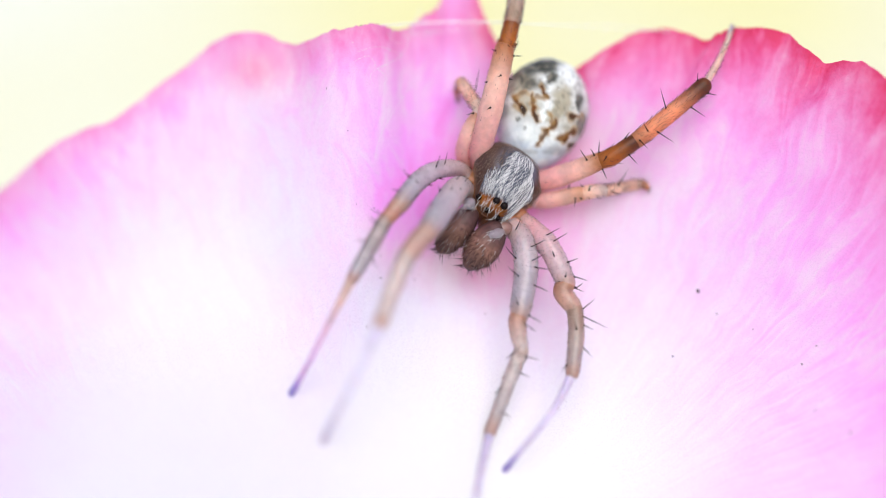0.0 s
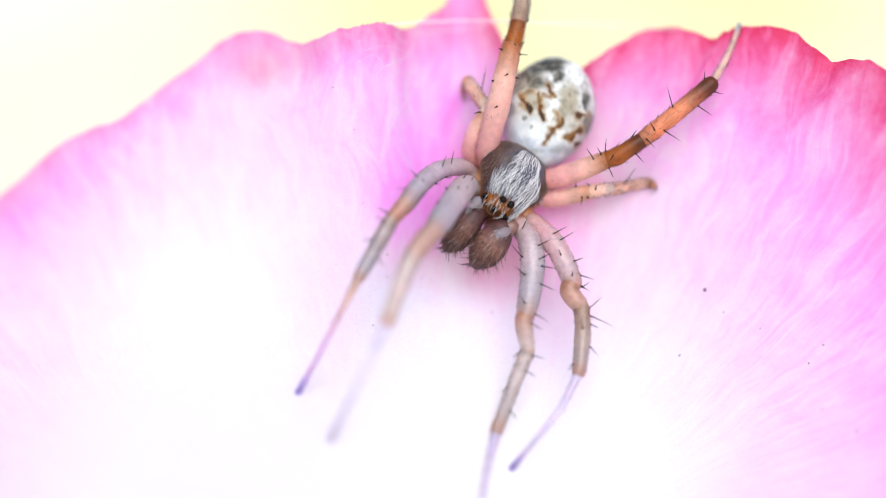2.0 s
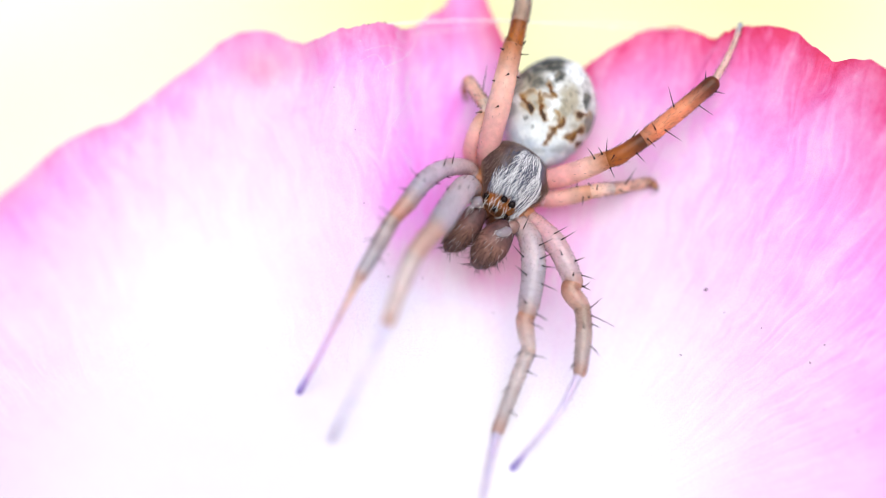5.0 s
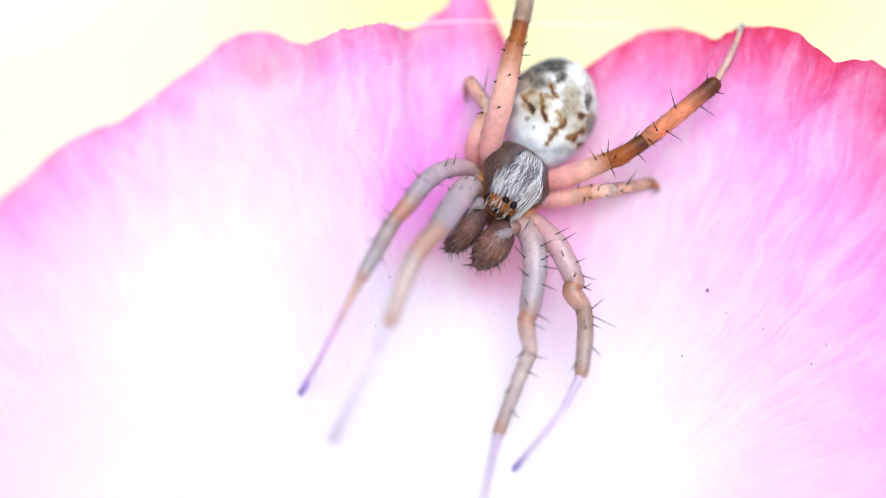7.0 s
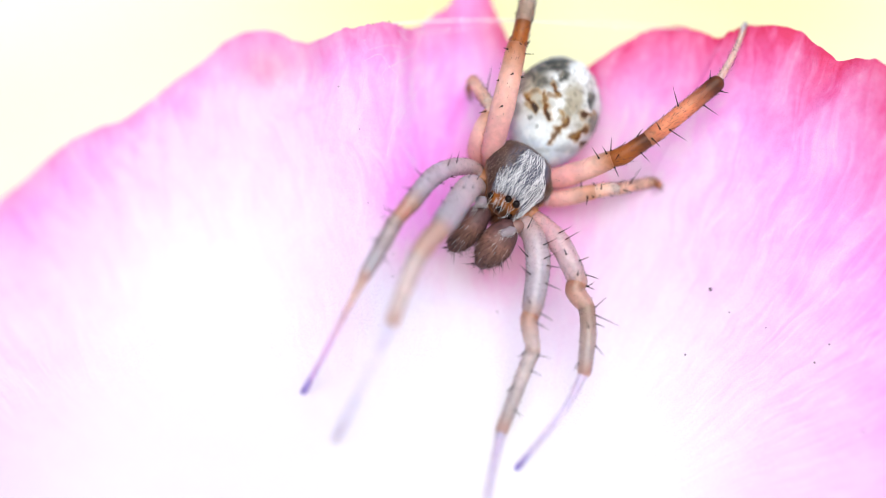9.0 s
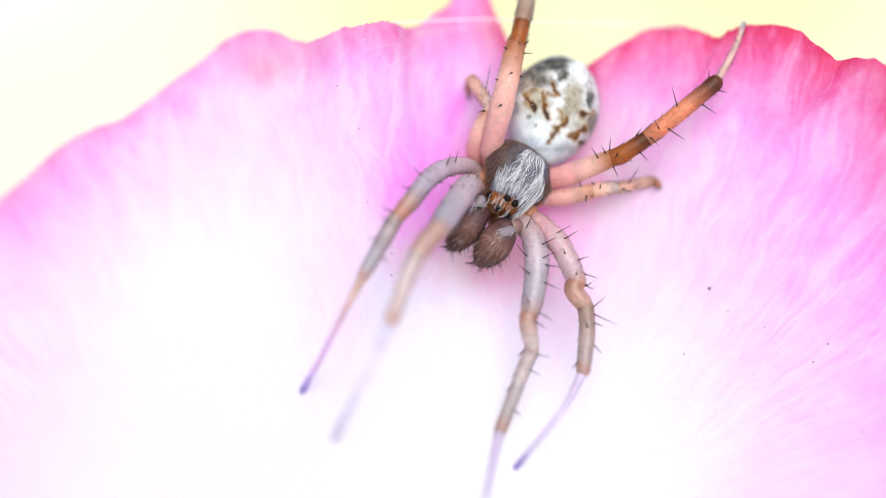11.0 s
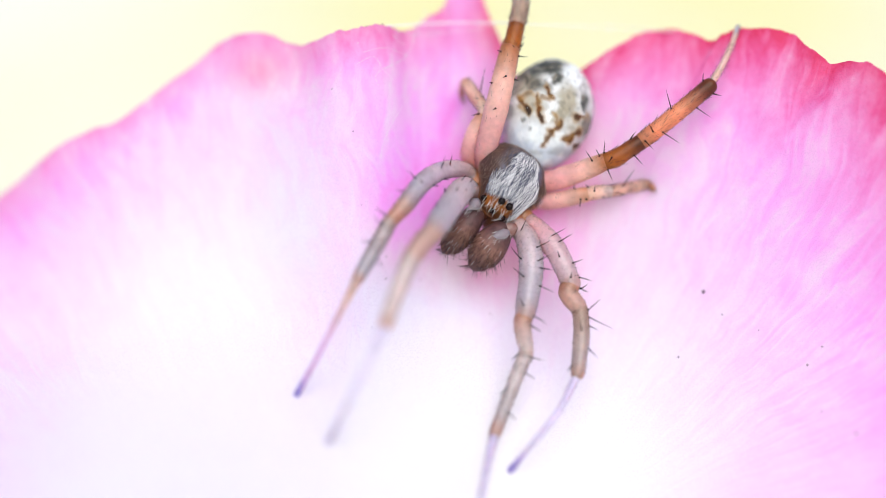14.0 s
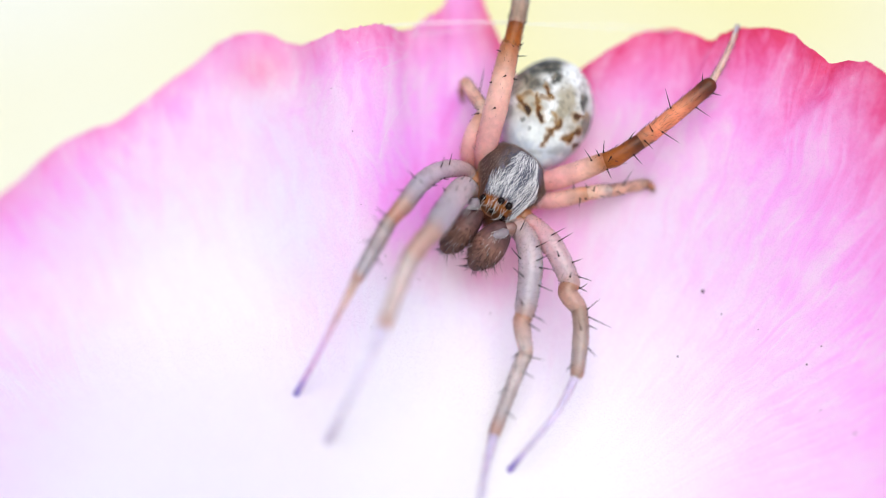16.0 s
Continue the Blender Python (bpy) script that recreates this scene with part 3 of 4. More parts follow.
leg('hind leg stretched sideways', [
    ('femur', [(3.99, 2.92, -1.2), (4.77, 2.92, -1.1), (5.92, 3.28, -0.8), (6.93, 3.67, -0.4)], (0.4, 0.46, 0.36), 'pink', 'pink_orange'),
    ('patella', [(6.93, 3.67, -0.4), (7.38, 3.83, -0.3), (8.39, 4.5, -0.2)], (0.37, 0.36, 0.33), 'orange', 'brown'),
    ('tibia', [(8.39, 4.5, -0.2), (9.69, 5.52, -0.2), (11.21, 6.79, -0.4)], (0.36, 0.35, 0.34), 'salmon', 'rust'),
    ('metatarsus', [(11.21, 6.79, -0.4), (11.79, 7.67, -0.7), (12.34, 8.68, -1.2)], (0.17, 0.14, 0.11), 'straw', 'straw'),
    ('tarsus', [(12.34, 8.68, -1.2), (12.68, 9.47, -1.64)], (0.11, 0.1, 0.1), 'straw', 'grey'),
], [(0, 0.8, -0.1, 0.21, -0.28, 0.4),
    (0, 0.91, -0.09, 0.27, -0.16, 0.26),
    (1, 0.03, -0.12, 0.36, 0.02, 0.47),
    (0, 0.93, 0.15, -0.38, 0.16, -0.37),
    (1, 0.84, -0.19, 0.29, 0.19, 0.28),
    (1, 0.7, 0.17, -0.25, 0.3, -0.35),
    (2, 0.02, 0.06, -0.05, 0.28, -0.33),
    (2, 0.17, -0.02, 0.04, -0.19, 0.3),
    (2, 0.28, 0.13, -0.19, 0.58, -0.42),
    (2, 0.52, -0.2, 0.22, -0.23, 0.72),
    (2, 0.71, 0.22, -0.26, 0.51, -0.37),
    (2, 0.93, -0.21, 0.27, 0.0, 0.3),
    (2, 0.95, 0.23, -0.29, 0.33, -0.09),
    (1, 0.24, -0.02, 0.07, -0.14, -0.21)])
leg('short hind leg', [
    ('femur', [(3.91, 2.12, -1.4), (4.79, 2.07, -1.3), (6.17, 2.32, -0.9)], (0.36, 0.37, 0.32), 'pink', 'pink_orange'),
    ('patella', [(6.17, 2.32, -0.9), (6.76, 2.43, -0.9), (7.2, 2.44, -1.0)], (0.3, 0.28, 0.24), 'pink_orange', 'pale'),
    ('tibia', [(7.2, 2.44, -1.0), (8.03, 2.63, -1.5), (8.87, 2.79, -1.9)], (0.25, 0.24, 0.25), 'pink_orange', 'pink_orange'),
    ('metatarsus', [(8.87, 2.79, -1.9), (9.0, 2.78, -2.0), (8.98, 2.62, -1.33)], (0.22, 0.18, 0.14), 'brown', 'tan'),
    ('tarsus', [(8.98, 2.62, -1.33), (9.12, 2.51, -1.56)], (0.12, 0.1, 0.08), 'tan', 'grey'),
], [(0, 0.83, -0.06, 0.35, -0.02, 0.36),
    (0, 0.84, 0.03, -0.15, -0.05, -0.33),
    (1, 0.26, -0.01, 0.06, 0.02, 0.19),
    (0, 0.97, 0.04, -0.2, -0.07, 0.05),
    (2, 0.35, -0.02, 0.08, 0.41, 0.64),
    (2, 0.15, 0.01, -0.07, 0.4, -0.12),
    (1, 0.09, -0.05, 0.29, -0.09, 0.09)])

# carapace, in its own axes: forward, sideways, up
FORE = Vector((-0.43, -0.82, 0.36)).normalized()
SIDE = (Vector((0.84, -0.44, -0.30)) - FORE * Vector((0.84, -0.44, -0.30)).dot(FORE)).normalized()
ABOVE = SIDE.cross(FORE) if SIDE.cross(FORE).z > 0 else FORE.cross(SIDE)
MIDST = Vector((2.89, 2.75, -0.85))
STATIONS = (-1.04, -0.98, -0.85, -0.6, -0.25, 0.1, 0.4, 0.7, 0.9, 1.0, 1.06)
WIDTHS = (0.05, 0.62, 1.12, 1.50, 1.63, 1.46, 1.12, 0.92, 0.82, 0.66, 0.08)
HEIGHTS = (0.05, 0.35, 0.70, 1.00, 1.15, 1.16, 1.12, 1.02, 0.85, 0.6, 0.06)
HALF = 1.62
FINE = np.linspace(-1.04, 1.06, 211)
BELL = np.exp(-np.linspace(-2, 2, 25) ** 2)


def softened(values):
    """The profile with its corners rounded off."""
    v = np.interp(FINE, STATIONS, values)
    k = np.convolve(np.pad(v, 12, mode="reflect", reflect_type="odd"), BELL / BELL.sum(), mode="valid")
    return np.maximum(k, 0.03)


WIDE, TALL = softened(WIDTHS), softened(HEIGHTS)


def shell(a, th):
    """A place on the carapace: a from rear (-1) to face (1), th from one flank (0) over the back to the other (pi)."""
    hw, hh = float(np.interp(a, FINE, WIDE)), float(np.interp(a, FINE, TALL))
    x, z = math.cos(th) * hw, math.sin(th) * hh * (1.0 if math.sin(th) > 0 else 0.55)
    dent = 0.10 * math.exp(-((a + 0.35) / 0.12) ** 2) * math.exp(-(x / 0.12) ** 2)
    groove = 0.06 * math.exp(-((abs(x) - 0.75 + 0.2 * a) / 0.1) ** 2) * (1 if 0.1 < a < 0.7 else 0)
    return MIDST + FORE * (a * HALF) + SIDE * x + ABOVE * (z - dent - groove)


def carapace():
    bm, layer = toned()
    rings = []
    stations = np.concatenate([np.linspace(-1.04, -0.9, 6), np.linspace(-0.86, 0.88, 34), np.linspace(0.91, 1.06, 8)])
    for a in stations:
        ring = []
        for k in range(56):
            th = 2 * math.pi * k / 56
            v = bm.verts.new(shell(float(a), th))
            top = max(0.0, math.sin(th))
            c = blend((0.085, 0.042, 0.032), (0.13, 0.14, 0.20), step(0.7, 0.97, top) * step(-1.0, -0.4, a))
            c = blend(c, (0.27, 0.08, 0.011), step(0.6, 0.8, a) * step(0.2, 0.6, top))
            c = blend(c, (0.12, 0.04, 0.012), step(0.93, 1.03, a))
            c = blend(c, (0.42, 0.16, 0.05), 0.8 * step(0.15, -0.1, math.sin(th)) * step(-0.5, 0.2, a))
            v[layer] = (*c, 1)
            ring.append(v)
        rings.append(ring)
    for r0, r1 in zip(rings, rings[1:]):
        for k in range(56):
            bm.faces.new((r0[k], r0[(k + 1) % 56], r1[(k + 1) % 56], r1[k]))
    bm.faces.new(rings[0][::-1])
    bm.faces.new(rings[-1])
    for _ in range(2):
        bmesh.ops.smooth_vert(bm, verts=bm.verts, factor=0.5, use_axis_x=True, use_axis_y=True, use_axis_z=True)
    body = part("carapace", bm, SHELL, spider, "dark brown carapace under silvery hair, orange face")
    for count, thick, mat, name, label in ((720, 0.009, UNDERFUR, "underfur", "blue-grey underfur"), (378, 0.0092, FUR, "hair", "silvery white hair")):
        coat, _ = toned()
        made = 0
        across = 18 if name == "hair" else 24
        for cell in range(count):
            f0, f1 = (cell // across + random.random()) / (count / across), (cell % across + random.random()) / across
            a = -0.78 + 1.22 * f0
            low = 0.40 - 0.26 * step(-0.5, 0.35, a)
            high = 0.58 + 0.24 * step(-0.3, 0.3, a)
            th = math.pi * (low + (high - low) * f1)
            bare = math.exp(-((th / math.pi - 0.475) / 0.07) ** 2) * step(-0.8, -0.5, a) * step(0.25, -0.05, a)
            if name == "hair" and random.random() < 0.85 * bare:
                continue
            made += 1
            length = random.uniform(0.3, 0.78)
            brow = 0.68 + 0.25 * step(0.42, 0.28, th / math.pi) + 0.10 * random.random()
            if a + length > brow:
                length = max(0.12, brow - a)
            drift = random.gauss(0, 0.05) + (th - 0.465 * math.pi) * 0.6 * step(0.4, -0.4, a)
            beat = length * 30.0 + 3.0 * noise.noise(Vector((a * 4.0, th * 3.0, 6.0)))
            sweep = random.uniform(0.012, 0.03)
            phase = 7.0 * noise.noise(Vector((a * 1.3, th * 1.6, 2.0))) + random.gauss(0, 0.7)
            pts = []
            for j in range(14):
                f = j / 13
                here = a + length * f
                comb = 0.10 * noise.noise(Vector((here * 2.2, th * 1.8, 0.5)))
                p = shell(min(1.0, here), th + drift * f + comb * f + sweep * math.sin(f * beat + phase))
                out = (p - (MIDST + FORE * (a * HALF * 0.8))).normalized()
                lift = 0.008 if name == "underfur" else 0.03
                pts.append(p + out * (lift + 0.05 * math.sin(f * 2.7) + 0.06 * f * (made % 6 == 0)))
            tube(coat, None, pts, [thick * x for x in (0.7, 0.9, 1, 1, 1, 1, 1, 1, 0.95, 0.9, 0.8, 0.7, 0.5, 0.3)], sides=4, rounded=False)
        for i in range(44 if name == "hair" else 0):
            b = shell(random.uniform(0.66, 1.0), math.pi * random.uniform(0.05, 0.85))
            bend = SIDE * random.gauss(0, 0.35)
            reach = random.uniform(0.28, 0.55)
            tube(coat, None, [b + FORE * (reach * 0.75 * f) - ABOVE * (reach * 0.7 * f * f) + bend * (f * f * reach) + (b - MIDST).normalized() * (0.12 * math.sin(3.0 * f) + 0.02) for f in (0, 0.17, 0.33, 0.5, 0.67, 0.83, 1.0)], [0.006, 0.0065, 0.0065, 0.006, 0.0055, 0.0045, 0.002], sides=4, rounded=False)
        tagged(part(name, coat, mat, body, label), kind="stuff")
    fuzz = bmesh.new()
    for i in range(2100):
        a, th = random.uniform(-0.98, 0.6), math.pi * (random.uniform(0.62, 1.0) if i % 2 else random.uniform(0.0, 0.24))
        if i % 4 == 0:
            a, th = random.uniform(-1.0, -0.75), math.pi * random.uniform(0.1, 0.9)
        elif i % 4 == 1:
            a, th = random.uniform(-0.9, -0.1), math.pi * random.uniform(0.52, 0.7)
        b = shell(a, th)
        out = (b - (MIDST + FORE * (a * HALF * 0.8))).normalized()
        hairs(fuzz, None, b, b + FORE * random.uniform(0.05, 0.2) + out * random.uniform(0.02, 0.08) + SIDE * random.gauss(0, 0.04), 0.007)
    tagged(part("fuzz", fuzz, FLANK, body, "short brown fuzz"), kind="stuff")
    for a, th, r in EYES:
        p = shell(a, th)
        p += (p - MIDST - FORE * 0.6).normalized() * 0.03
        bm = bmesh.new()
        bmesh.ops.create_uvsphere(bm, u_segments=18, v_segments=12, radius=r)
        bmesh.ops.translate(bm, verts=bm.verts, vec=p)
        part("eye", bm, EYE, body, "glossy black eye")
    return body


def eye_spot(u, v, r):
    """The station and angle on the carapace nearest to a place seen from in front."""
    best = min(((shell(a, th).x - u) ** 2 + (shell(a, th).y - v) ** 2, a, th) for a in np.linspace(0.3, 1.0, 57) for th in np.linspace(0.05, 3.09, 70))
    return float(best[1]), float(best[2]), r


EYES = [eye_spot(u, v, r) for u, v, r in ((2.53, 1.97, 0.155), (2.85, 1.78, 0.165), (2.19, 1.60, 0.13), (2.58, 1.32, 0.13), (3.07, 1.23, 0.13), (1.85, 2.13, 0.13))]
carapace()


# abdomen
def abdomen():
    centre = Vector((4.54, 5.68, -2.0))
    ahead = Vector((-0.36, -0.91, 0.10)).normalized()
    side = (Vector((0.92, -0.38, 0.0)) - ahead * Vector((0.92, -0.38, 0)).dot(ahead)).normalized()
    above = side.cross(ahead) if side.cross(ahead).z > 0 else ahead.cross(side)
    # pigment, laid out over the crown: streaks from end to end with a half-width, and patches with two radii; last the strength
    streaked = [(3.32, 6.23, 3.76, 5.65, 0.11, 0.8), (3.74, 6.49, 3.41, 6.28, 0.08, 0.1), (4.02, 6.38, 4.11, 5.86, 0.09, 0.2), (4.09, 5.91, 4.23, 5.35, 0.11, 0.6), (4.48, 6.75, 4.72, 6.26, 0.11, 0.5), (5.07, 5.25, 4.67, 4.86, 0.12, 0.25), (4.67, 4.88, 4.34, 4.37, 0.11, 0.2), (4.79, 5.56, 4.88, 5.25, 0.08, 0.1), (5.21, 4.51, 5.74, 4.83, 0.15, 0.25), (5.32, 4.46, 5.51, 4.6, 0.09, 0.6), (5.67, 4.27, 5.93, 4.18, 0.15, 0.9), (5.67, 5.49, 5.98, 5.51, 0.12, 0.5), (4.11, 6.28, 4.69, 6.28, 0.08, 0.1)]
    greys = [(4.69, 7.57, 0.63, 0.37, 0.95), (4.9, 7.08, 0.23, 0.26, 0.95), (4.16, 7.54, 0.51, 0.33, 0.8), (3.53, 7.31, 0.7, 0.42, 0.72), (3.92, 6.84, 0.42, 0.3, 0.75), (4.48, 6.75, 0.33, 0.28, 0.6), (6.02, 6.09, 0.16, 0.44, 0.9), (6.12, 5.11, 0.3, 0.61, 0.65), (3.43, 5.35, 0.12, 0.12, 0.7), (3.71, 4.97, 0.09, 0.12, 0.55), (2.85, 5.67, 0.3, 0.37, 0.4), (5.04, 4.04, 0.61, 0.19, 0.3), (4.04, 4.04, 0.33, 0.14, 0.3), (3.6, 5.81, 0.19, 0.19, 0.4)]
    creams = [(5.32, 6.14, 0.44, 0.7, 0.9), (5.04, 5.63, 0.51, 0.37, 0.8), (3.76, 5.98, 0.56, 0.51, 0.8), (3.53, 6.91, 0.89, 0.56, 0.8), (5.74, 5.11, 0.47, 0.37, 0.6), (4.69, 5.51, 0.28, 0.33, 0.6), (3.18, 6.45, 0.33, 0.28, 0.5)]
    whites = [(5.65, 7.26, 0.33, 0.61, 0.95), (5.23, 7.36, 0.21, 0.33, 0.8), (4.69, 5.95, 0.21, 0.33, 0.9), (4.46, 5.51, 0.21, 0.28, 0.9), (4.11, 4.81, 0.7, 0.42, 0.7), (5.04, 4.69, 0.28, 0.23, 0.8), (3.06, 6.14, 0.28, 0.23, 0.8), (3.83, 7.36, 0.23, 0.14, 0.5), (4.11, 7.73, 0.28, 0.12, 0.5)]
    bm, layer = toned()
    bmesh.ops.create_uvsphere(bm, u_segments=200, v_segments=130, radius=1.0)

    def patched(c, q, spots, tone, soft):
        for u, w, ru, rv, k in spots:
            d = math.hypot((q.x - u) / ru, (q.y - w) / rv)
            if d < 1.3:
                c = blend(c, tone, k * step(1.25, soft, d))
        return c

    for v in bm.verts:
        x, y, z = v.co
        taper = 1 - 0.10 * z - 0.10 * z * z
        p = centre + side * (x * 1.96 * taper) + above * (y * (1.5 if y > 0 else 1.05) * taper) + ahead * (z * 2.55)
        q = Vector((p.x, p.y, 0)) * ((REACH + 0.3) / (REACH - p.z))
        q += Vector((noise.noise(p * 1.9), noise.noise(p * 1.9 + Vector((7, 0, 0))), 0)) * 0.10 + Vector((noise.noise(p * 5), noise.noise(p * 5 + Vector((7, 0, 0))), 0)) * 0.08
        c = blend((0.58, 0.57, 0.54), (0.58, 0.62, 0.69), step(0.1, 0.7, z))
        c = blend(c, (0.78, 0.78, 0.77), 0.45 * step(0.05, 0.3, noise.noise(p * 2.6 + Vector((3, 9, 1)))))
        if y > -0.25:
            c = patched(c, q, creams, (0.36, 0.31, 0.22), 0.45)
            c = patched(c, q, whites, (0.80, 0.81, 0.79), 0.5)
            c = patched(c, q, greys, blend((0.04, 0.042, 0.035), (0.15, 0.13, 0.10), step(-0.05, 0.4, noise.noise(p * 4.2))), 0.5)
            for u, w, u2, w2, half, dark in streaked:
                a, b = Vector((u, w, 0)), Vector((u2, w2, 0))
                f = max(0.0, min(1.0, (q - a).dot(b - a) / (b - a).length_squared))
                d = (q - a.lerp(b, f)).length / (half * (0.85 + 0.9 * noise.noise(p * 3.3 + Vector((u, w, 0)))) + 0.03)
                if d < 1.8:
                    c = blend(c, (0.36, 0.20, 0.06), 0.6 * step(1.7, 0.7, d))
                    c = blend(c, (0.14, 0.05, 0.011), step(0.95, 0.35, d) * step(0.0, 0.3, dark))
                    c = blend(c, (0.045, 0.025, 0.016), min(1.0, dark * 1.4) * step(0.9, 0.4, d) * step(-0.3, 0.15, noise.noise(p * 3.1)))
        c = blend(c, tuple(k * 0.72 for k in c), step(0.05, 0.35, noise.noise(p * 5.0)) * step(0.5, -0.3, z))
        v.co = p + (p - centre).normalized() * (0.05 * noise.noise(p * 1.4) + 0.015 * noise.noise(p * 5.0))
        v[layer] = (*c, 1)
    body = part("abdomen", bm, BELLY, spider, "egg-shaped white abdomen with grey and rusty-brown spots")
    down = bmesh.new()
    for i in range(50):
        q = Vector((random.gauss(0, 1), random.gauss(0, 1), random.gauss(0, 1))).normalized()
        p = centre + side * (q.x * 1.82) + above * (abs(q.y) * 1.5) + ahead * (q.z * 2.35)
        hairs(down, None, p, p + (p - centre).normalized() * 0.05 - ahead * 0.12, 0.003)
    tagged(part("down", down, FUR, body, "short pale hairs"), kind="stuff")
    bm, layer = toned()
    tube(bm, layer, [MIDST - FORE * 1.5 - ABOVE * 0.2, MIDST - FORE * 1.85 - ABOVE * 0.2], (0.4, 0.45), [(0.3, 0.12, 0.06)] * 2)
    part("pedicel", bm, SHELL, spider)
    bm, layer = toned()
    tube(bm, layer, along([MIDST - FORE * 1.1 - ABOVE * 0.45, MIDST - ABOVE * 0.5, MIDST + FORE * 1.0 - ABOVE * 0.4], 8), (0.4, 0.55, 0.65, 0.65, 0.65, 0.6, 0.5, 0.4), [(0.4, 0.2, 0.12)] * 8, sides=24)
    part("sternum", bm, SHELL, spider)


abdomen()


# jaws and palps
def jaws():
    for s in (-1, 1):
        b = MIDST + FORE * 1.35 + SIDE * (0.34 * s) - ABOVE * 0.25
        bm, layer = toned()
        tube(bm, layer, along([b, b + FORE * 0.25 - ABOVE * 0.5, b + FORE * 0.1 - ABOVE * 1.1], 10), [0.36, 0.38, 0.39, 0.38, 0.36, 0.34, 0.31, 0.27, 0.22, 0.16], [(0.16, 0.055, 0.025)] * 10)
        part("chelicera", bm, SHELL, spider, "brown jaw")


def palp(root, knee, bulb, tip, girth, knob):
    """A palp: two pale short segments and a swollen furry brown end."""
    bm, layer = toned()
    tube(bm, layer, along([root, knee, bulb], 12), [0.22, 0.24, 0.26, 0.27, 0.28, 0.29, 0.3, 0.31, 0.32, 0.34, 0.36, 0.36], [(0.55, 0.30, 0.22)] * 5 + [(0.38, 0.20, 0.17)] * 7)
    limb = part("pedipalp", bm, LEG_SKIN, spider, "pale palp with a swollen brown furry end")
    bm, layer = toned()
    start, end, wide = knob
    tube(bm, layer, along([start, Vector(start).lerp(Vector(end), 0.5) + Vector((0, 0, 0.05)), end], 9), [wide * x for x in (0.7, 0.9, 1.0, 1.05, 1.0, 0.95, 0.85, 0.7, 0.5)], [(0.36, 0.30, 0.34)] * 9, sides=20)
    part("tibia", bm, HIND_SKIN, limb, "whitish palp joint")
    b, t = Vector(bulb), Vector(tip)
    d = (t - b)
    ax = d.normalized()
    radii = [girth * x for x in (0.74, 0.87, 0.95, 1.0, 1.02, 1.0, 0.95, 0.86, 0.72, 0.5)]
    pts = [b + d * (i / 9) + Vector((0, 0, 0.10 * math.sin(i / 9 * 3.1))) for i in range(10)]
    bm, layer = toned()
    tube(bm, layer, pts, radii, [blend((0.10, 0.045, 0.045), (0.28, 0.13, 0.10), step(0.15, 0.55, f / 9) * step(1.0, 0.6, f / 9)) for f in range(10)], sides=26)
    part("bulb", bm, SHELL, limb, "swollen dark brown bulb")

    def rooted(f, upward):
        q = Vector((random.gauss(0, 1), random.gauss(0, 1), random.gauss(upward, 1)))
        q = (q - ax * q.dot(ax)).normalized()
        k = min(8, int(f * 9))
        g = f * 9 - k
        return q, pts[k].lerp(pts[k + 1], g) + q * (radii[k] + (radii[k + 1] - radii[k]) * g) * 0.97

    coat, _ = toned()
    for i in range(1500):
        q, p = rooted(random.random(), 0.5)
        hairs(coat, None, p, p + (ax * random.uniform(0.6, 1.0) + q * random.uniform(0.1, 0.35)) * random.uniform(0.10, 0.24), 0.006)
    for i in range(130):
        q, p = rooted(random.uniform(0.3, 1.0), 0.2)
        hairs(coat, None, p, p + (ax * random.uniform(0.3, 0.9) + q * random.uniform(0.5, 1.0)) * random.uniform(0.22, 0.5), 0.0075)
    for i in range(46):
        q = Vector((random.gauss(0, 1), random.gauss(0, 1), random.gauss(0, 1)))
        q = (q - ax * q.dot(ax)).normalized()
        p = pts[-1] + (q * radii[-1] + ax * radii[-1]) * random.uniform(0.2, 0.9)
        hairs(coat, None, p, p + (ax * random.uniform(0.4, 1.0) + q * random.uniform(0.4, 1.2)) * random.uniform(0.16, 0.36), 0.0075)
    tagged(part("bristles", coat, BRISTLE_BROWN, limb, "thin dark brown bristles"), kind="stuff")
    tawny, _ = toned()
    for i in range(420):
        q, p = rooted(random.random(), 0.8)
        hairs(tawny, None, p, p + (ax + q * random.uniform(0.12, 0.3)) * random.uniform(0.14, 0.3), 0.006)
    tagged(part("fuzz", tawny, FUZZ, limb, "tawny fuzz"), kind="stuff")
    pale, _ = toned()
    for i in range(40):
        q = Vector((random.gauss(0, 1), random.gauss(0, 1), random.gauss(0.8, 1)))
        p = Vector(start).lerp(Vector(end), random.random()) + q.normalized() * wide
        hairs(pale, None, p, p + (ax * 0.3 + q.normalized() * random.uniform(0.05, 0.2)), 0.006)
    for i in range(24):
        q, p = rooted(random.uniform(0.05, 0.9), 1.2)
        hairs(pale, None, p, p + (ax + q * 0.3) * random.uniform(0.2, 0.4), 0.0055)
    tagged(part("hair", pale, FUR, limb, "pale hair"), kind="stuff")


jaws()
palp((1.98, 1.56, -0.9), (1.6, 1.85, -0.4), (1.47, 1.45, -0.4), (0.33, 0.05, -0.5), 0.60, ((1.55, 1.95, 0.0), (1.30, 1.72, 0.12), 0.25))
palp((2.84, 0.96, -0.6), (2.95, 0.85, -0.1), (2.56, 0.75, -0.2), (1.50, -0.60, -0.3), 0.70, ((2.78, 0.70, 0.22), (2.26, 0.52, 0.42), 0.19))


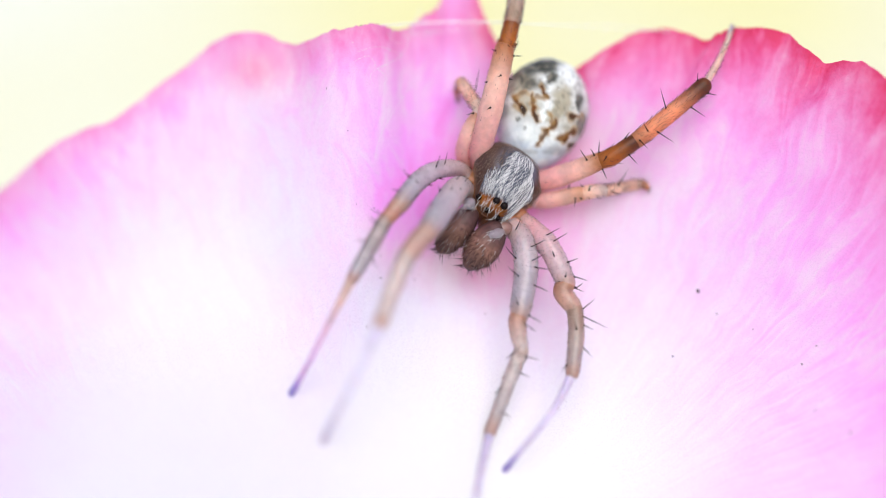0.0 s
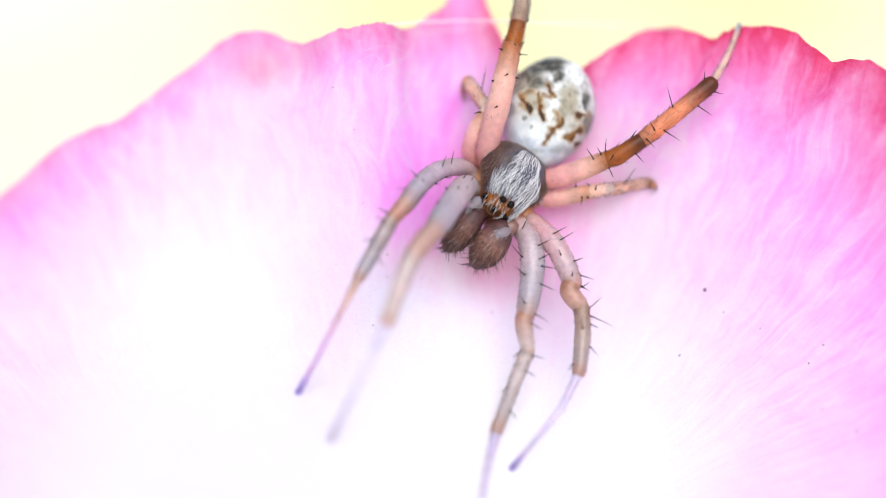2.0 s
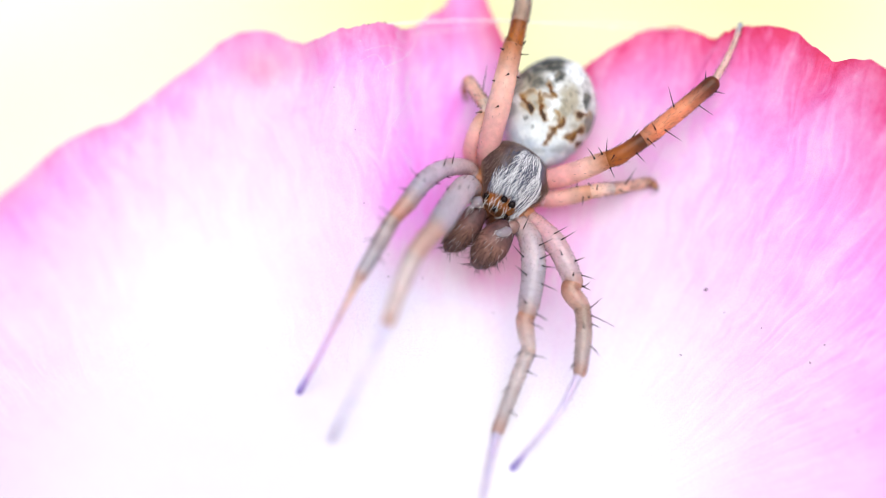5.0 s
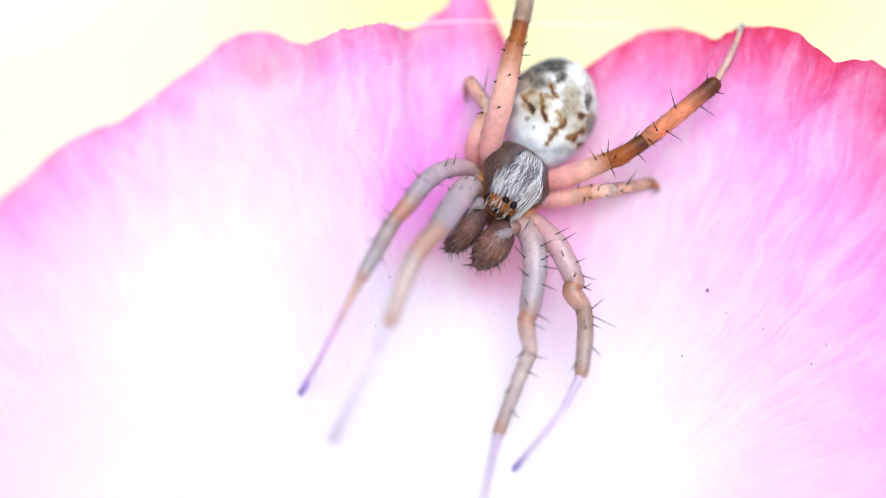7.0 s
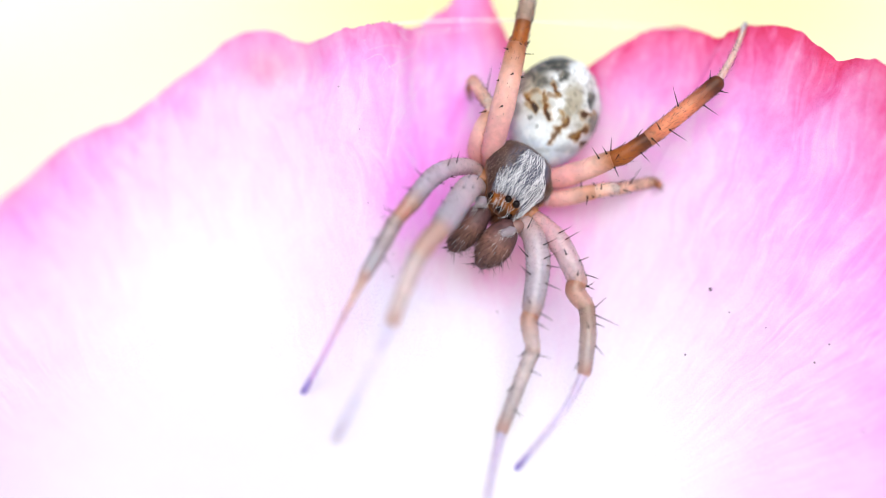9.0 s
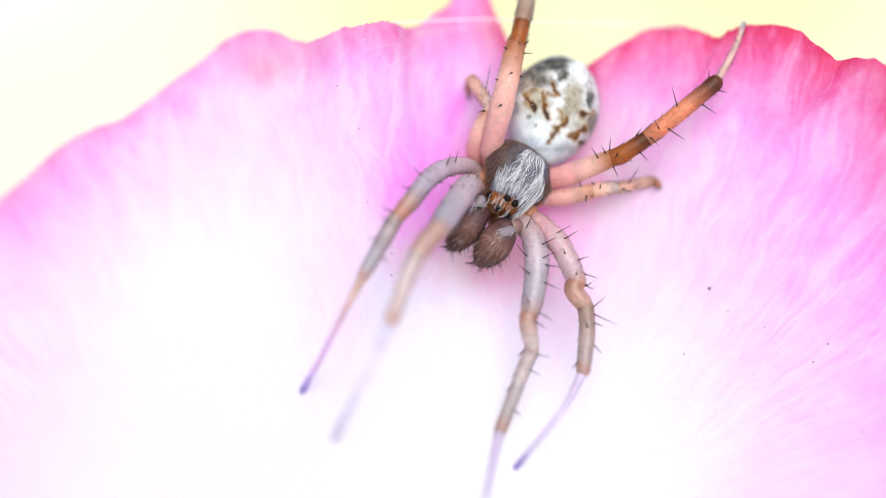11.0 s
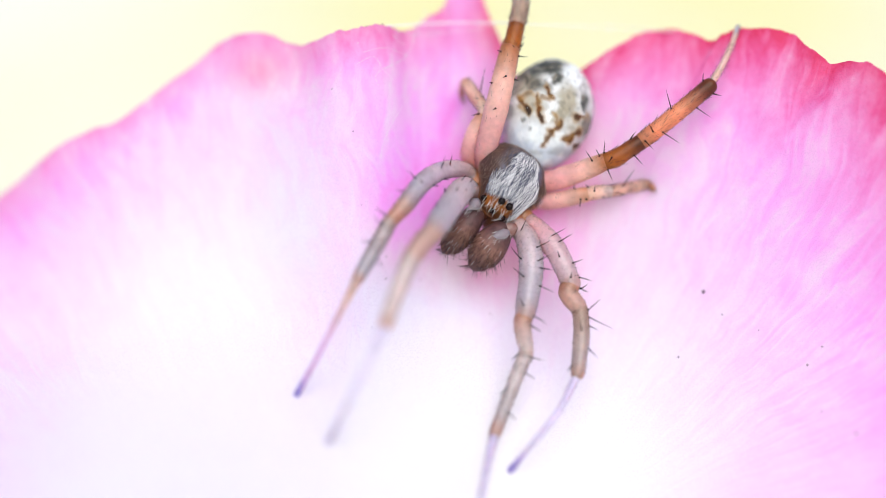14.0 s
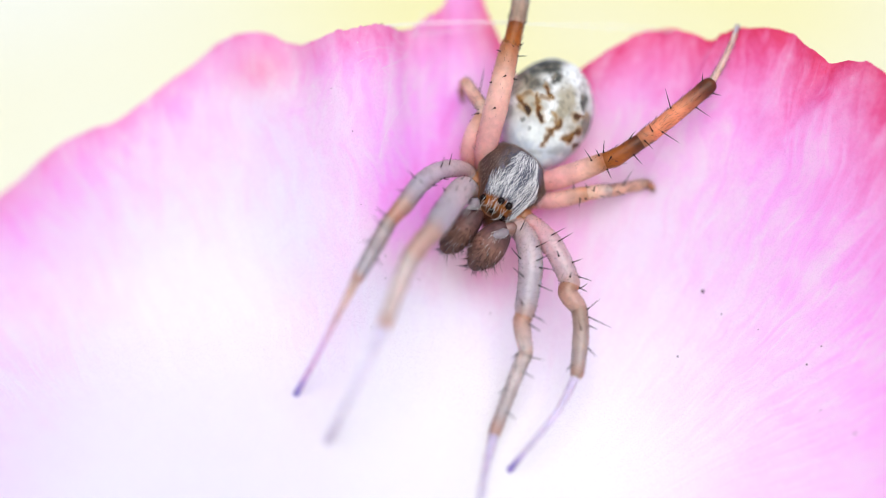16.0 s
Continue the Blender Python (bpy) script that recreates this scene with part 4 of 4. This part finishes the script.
# ---- silk ----
def silk(points, thick):
    bm = bmesh.new()
    base = [Vector(settled(*p)) + Vector((0, 0, 0.1)) for p in along(points, 14)]
    tube(bm, None, base, [thick * (0.8 + 0.4 * random.random()) for _ in base], sides=6)
    ob = part("silk_thread", bm, SILK)
    ob.matrix_world = PLACE
    tagged(ob, "thin white silk thread stretched over the petal rim", "silk thread", "silk threads")


silk([(-2.3, 9.67, -2.74), (-0.1, 9.84, -3.0), (2.33, 9.72, -2.2), (3.36, 9.5, -1.3)], 0.03)
silk([(3.36, 9.5, -1.3), (6.01, 9.65, -2.6), (7.92, 9.85, -4.0), (10.1, 9.35, -2.32)], 0.022)
silk([(-3.5, 8.88, -2.42), (-1.83, 9.26, -3.2), (0.64, 9.47, -3.0), (2.34, 9.65, -2.6)], 0.012)
silk([(-0.59, 10.58, -3.37), (-0.96, 9.61, -2.94), (-1.37, 8.37, -2.53), (-2.43, 7.74, -2.27)], 0.011)
silk([(-2.43, 7.74, -2.27), (-2.81, 8.28, -2.27), (-3.49, 7.97, -2.21)], 0.006)
silk([(-2.43, 7.74, -2.27), (-2.04, 7.35, -2.23), (-2.13, 7.05, -2.21)], 0.006)
silk([(-0.95, 7.09, -2.48), (-1.67, 5.95, -2.11), (-2.27, 4.84, -1.91), (-2.5, 3.88, -1.88)], 0.006)
silk([(-2.05, 9.32, -2.69), (-1.51, 8.86, -2.6), (-1.03, 9.41, -2.92)], 0.0055)
silk([(-3.26, 8.48, -2.33), (-2.29, 8.68, -2.39), (-1.37, 8.37, -2.56)], 0.0055)
silk([(-2.43, 7.74, -2.27), (-2.71, 7.43, -2.12), (-2.61, 7.04, -2.12)], 0.0055)
silk([(-5.42, 7.04, -2.14), (-5.04, 6.66, -1.98), (-5.16, 6.2, -1.98)], 0.003)
silk([(-4.53, 6.29, -1.93), (-4.67, 6.09, -1.86), (-4.87, 6.05, -1.93)], 0.0035)


def droplet(place, r):
    bm = bmesh.new()
    bmesh.ops.create_icosphere(bm, subdivisions=3, radius=r)
    for v in bm.verts:
        v.co.x *= 1.25
    ob = part("silk_bead", bm, SILK)
    ob.matrix_world = PLACE @ Matrix.Translation(at(*place))
    tagged(ob, "tiny white bead of glue on a silk thread", "silk bead")


droplet((7.55, 9.80, -3.73), 0.07)


# ---- specks ----
def speck(place, r):
    bm = bmesh.new()
    bmesh.ops.create_icosphere(bm, subdivisions=2, radius=r)
    for v in bm.verts:
        v.co += v.co.normalized() * r * 0.5 * noise.noise(v.co * (2.0 / r) + Vector(place))
        v.co.z *= 0.7
    ob = part("dirt_speck", bm, DIRT)
    ob.matrix_world = PLACE @ Matrix.Translation(at(*settled(*place)) + Vector((0, 0, 0.03 * MM)))
    tagged(ob, "tiny dark speck of dirt on the petal", "speck", "specks on the petal")


speck((11.1, -1.76, -1.11), 0.068)
speck((11.82, -2.71, -0.82), 0.028)
speck((9.98, -4.48, -0.8), 0.038)
speck((14.92, -4.67, 0.7), 0.036)
speck((15.51, -3.93, 0.72), 0.03)
speck((2.18, -2.73, -1.52), 0.028)
speck((-2.26, -1.23, -1.8), 0.03)
speck((-2.27, -0.29, -1.93), 0.026)
speck((-3.3, 1.9, -1.87), 0.02)
speck((-2.81, -3.24, -0.87), 0.03)
speck((-0.82, -1.3, -1.85), 0.025)
speck((16.38, -7.23, 2.2), 0.042)
speck((13.21, -3.32, -0.29), 0.023)
speck((-3.66, 5.03, -1.82), 0.025)
speck((-4.59, 6.86, -2.04), 0.022)
speck((-3.52, 9.5, -2.61), 0.038)
speck((-3.15, 9.63, -2.66), 0.042)
speck((-2.74, 9.69, -2.71), 0.034)
speck((-2.45, 9.75, -2.76), 0.038)
speck((-3.76, 9.35, -2.57), 0.042)
speck((15.25, -6.45, 1.42), 0.025)
speck((-3.39, 9.4, -2.59), 0.027)
speck((-2.98, 9.51, -2.64), 0.03)
speck((-2.59, 9.57, -2.7), 0.025)
speck((-2.25, 9.6, -2.76), 0.028)
speck((-3.85, 9.22, -2.54), 0.025)
speck((-2.06, 9.51, -2.77), 0.023)


def motions():
    """Nothing but the held camera stirs."""
    return


motions()
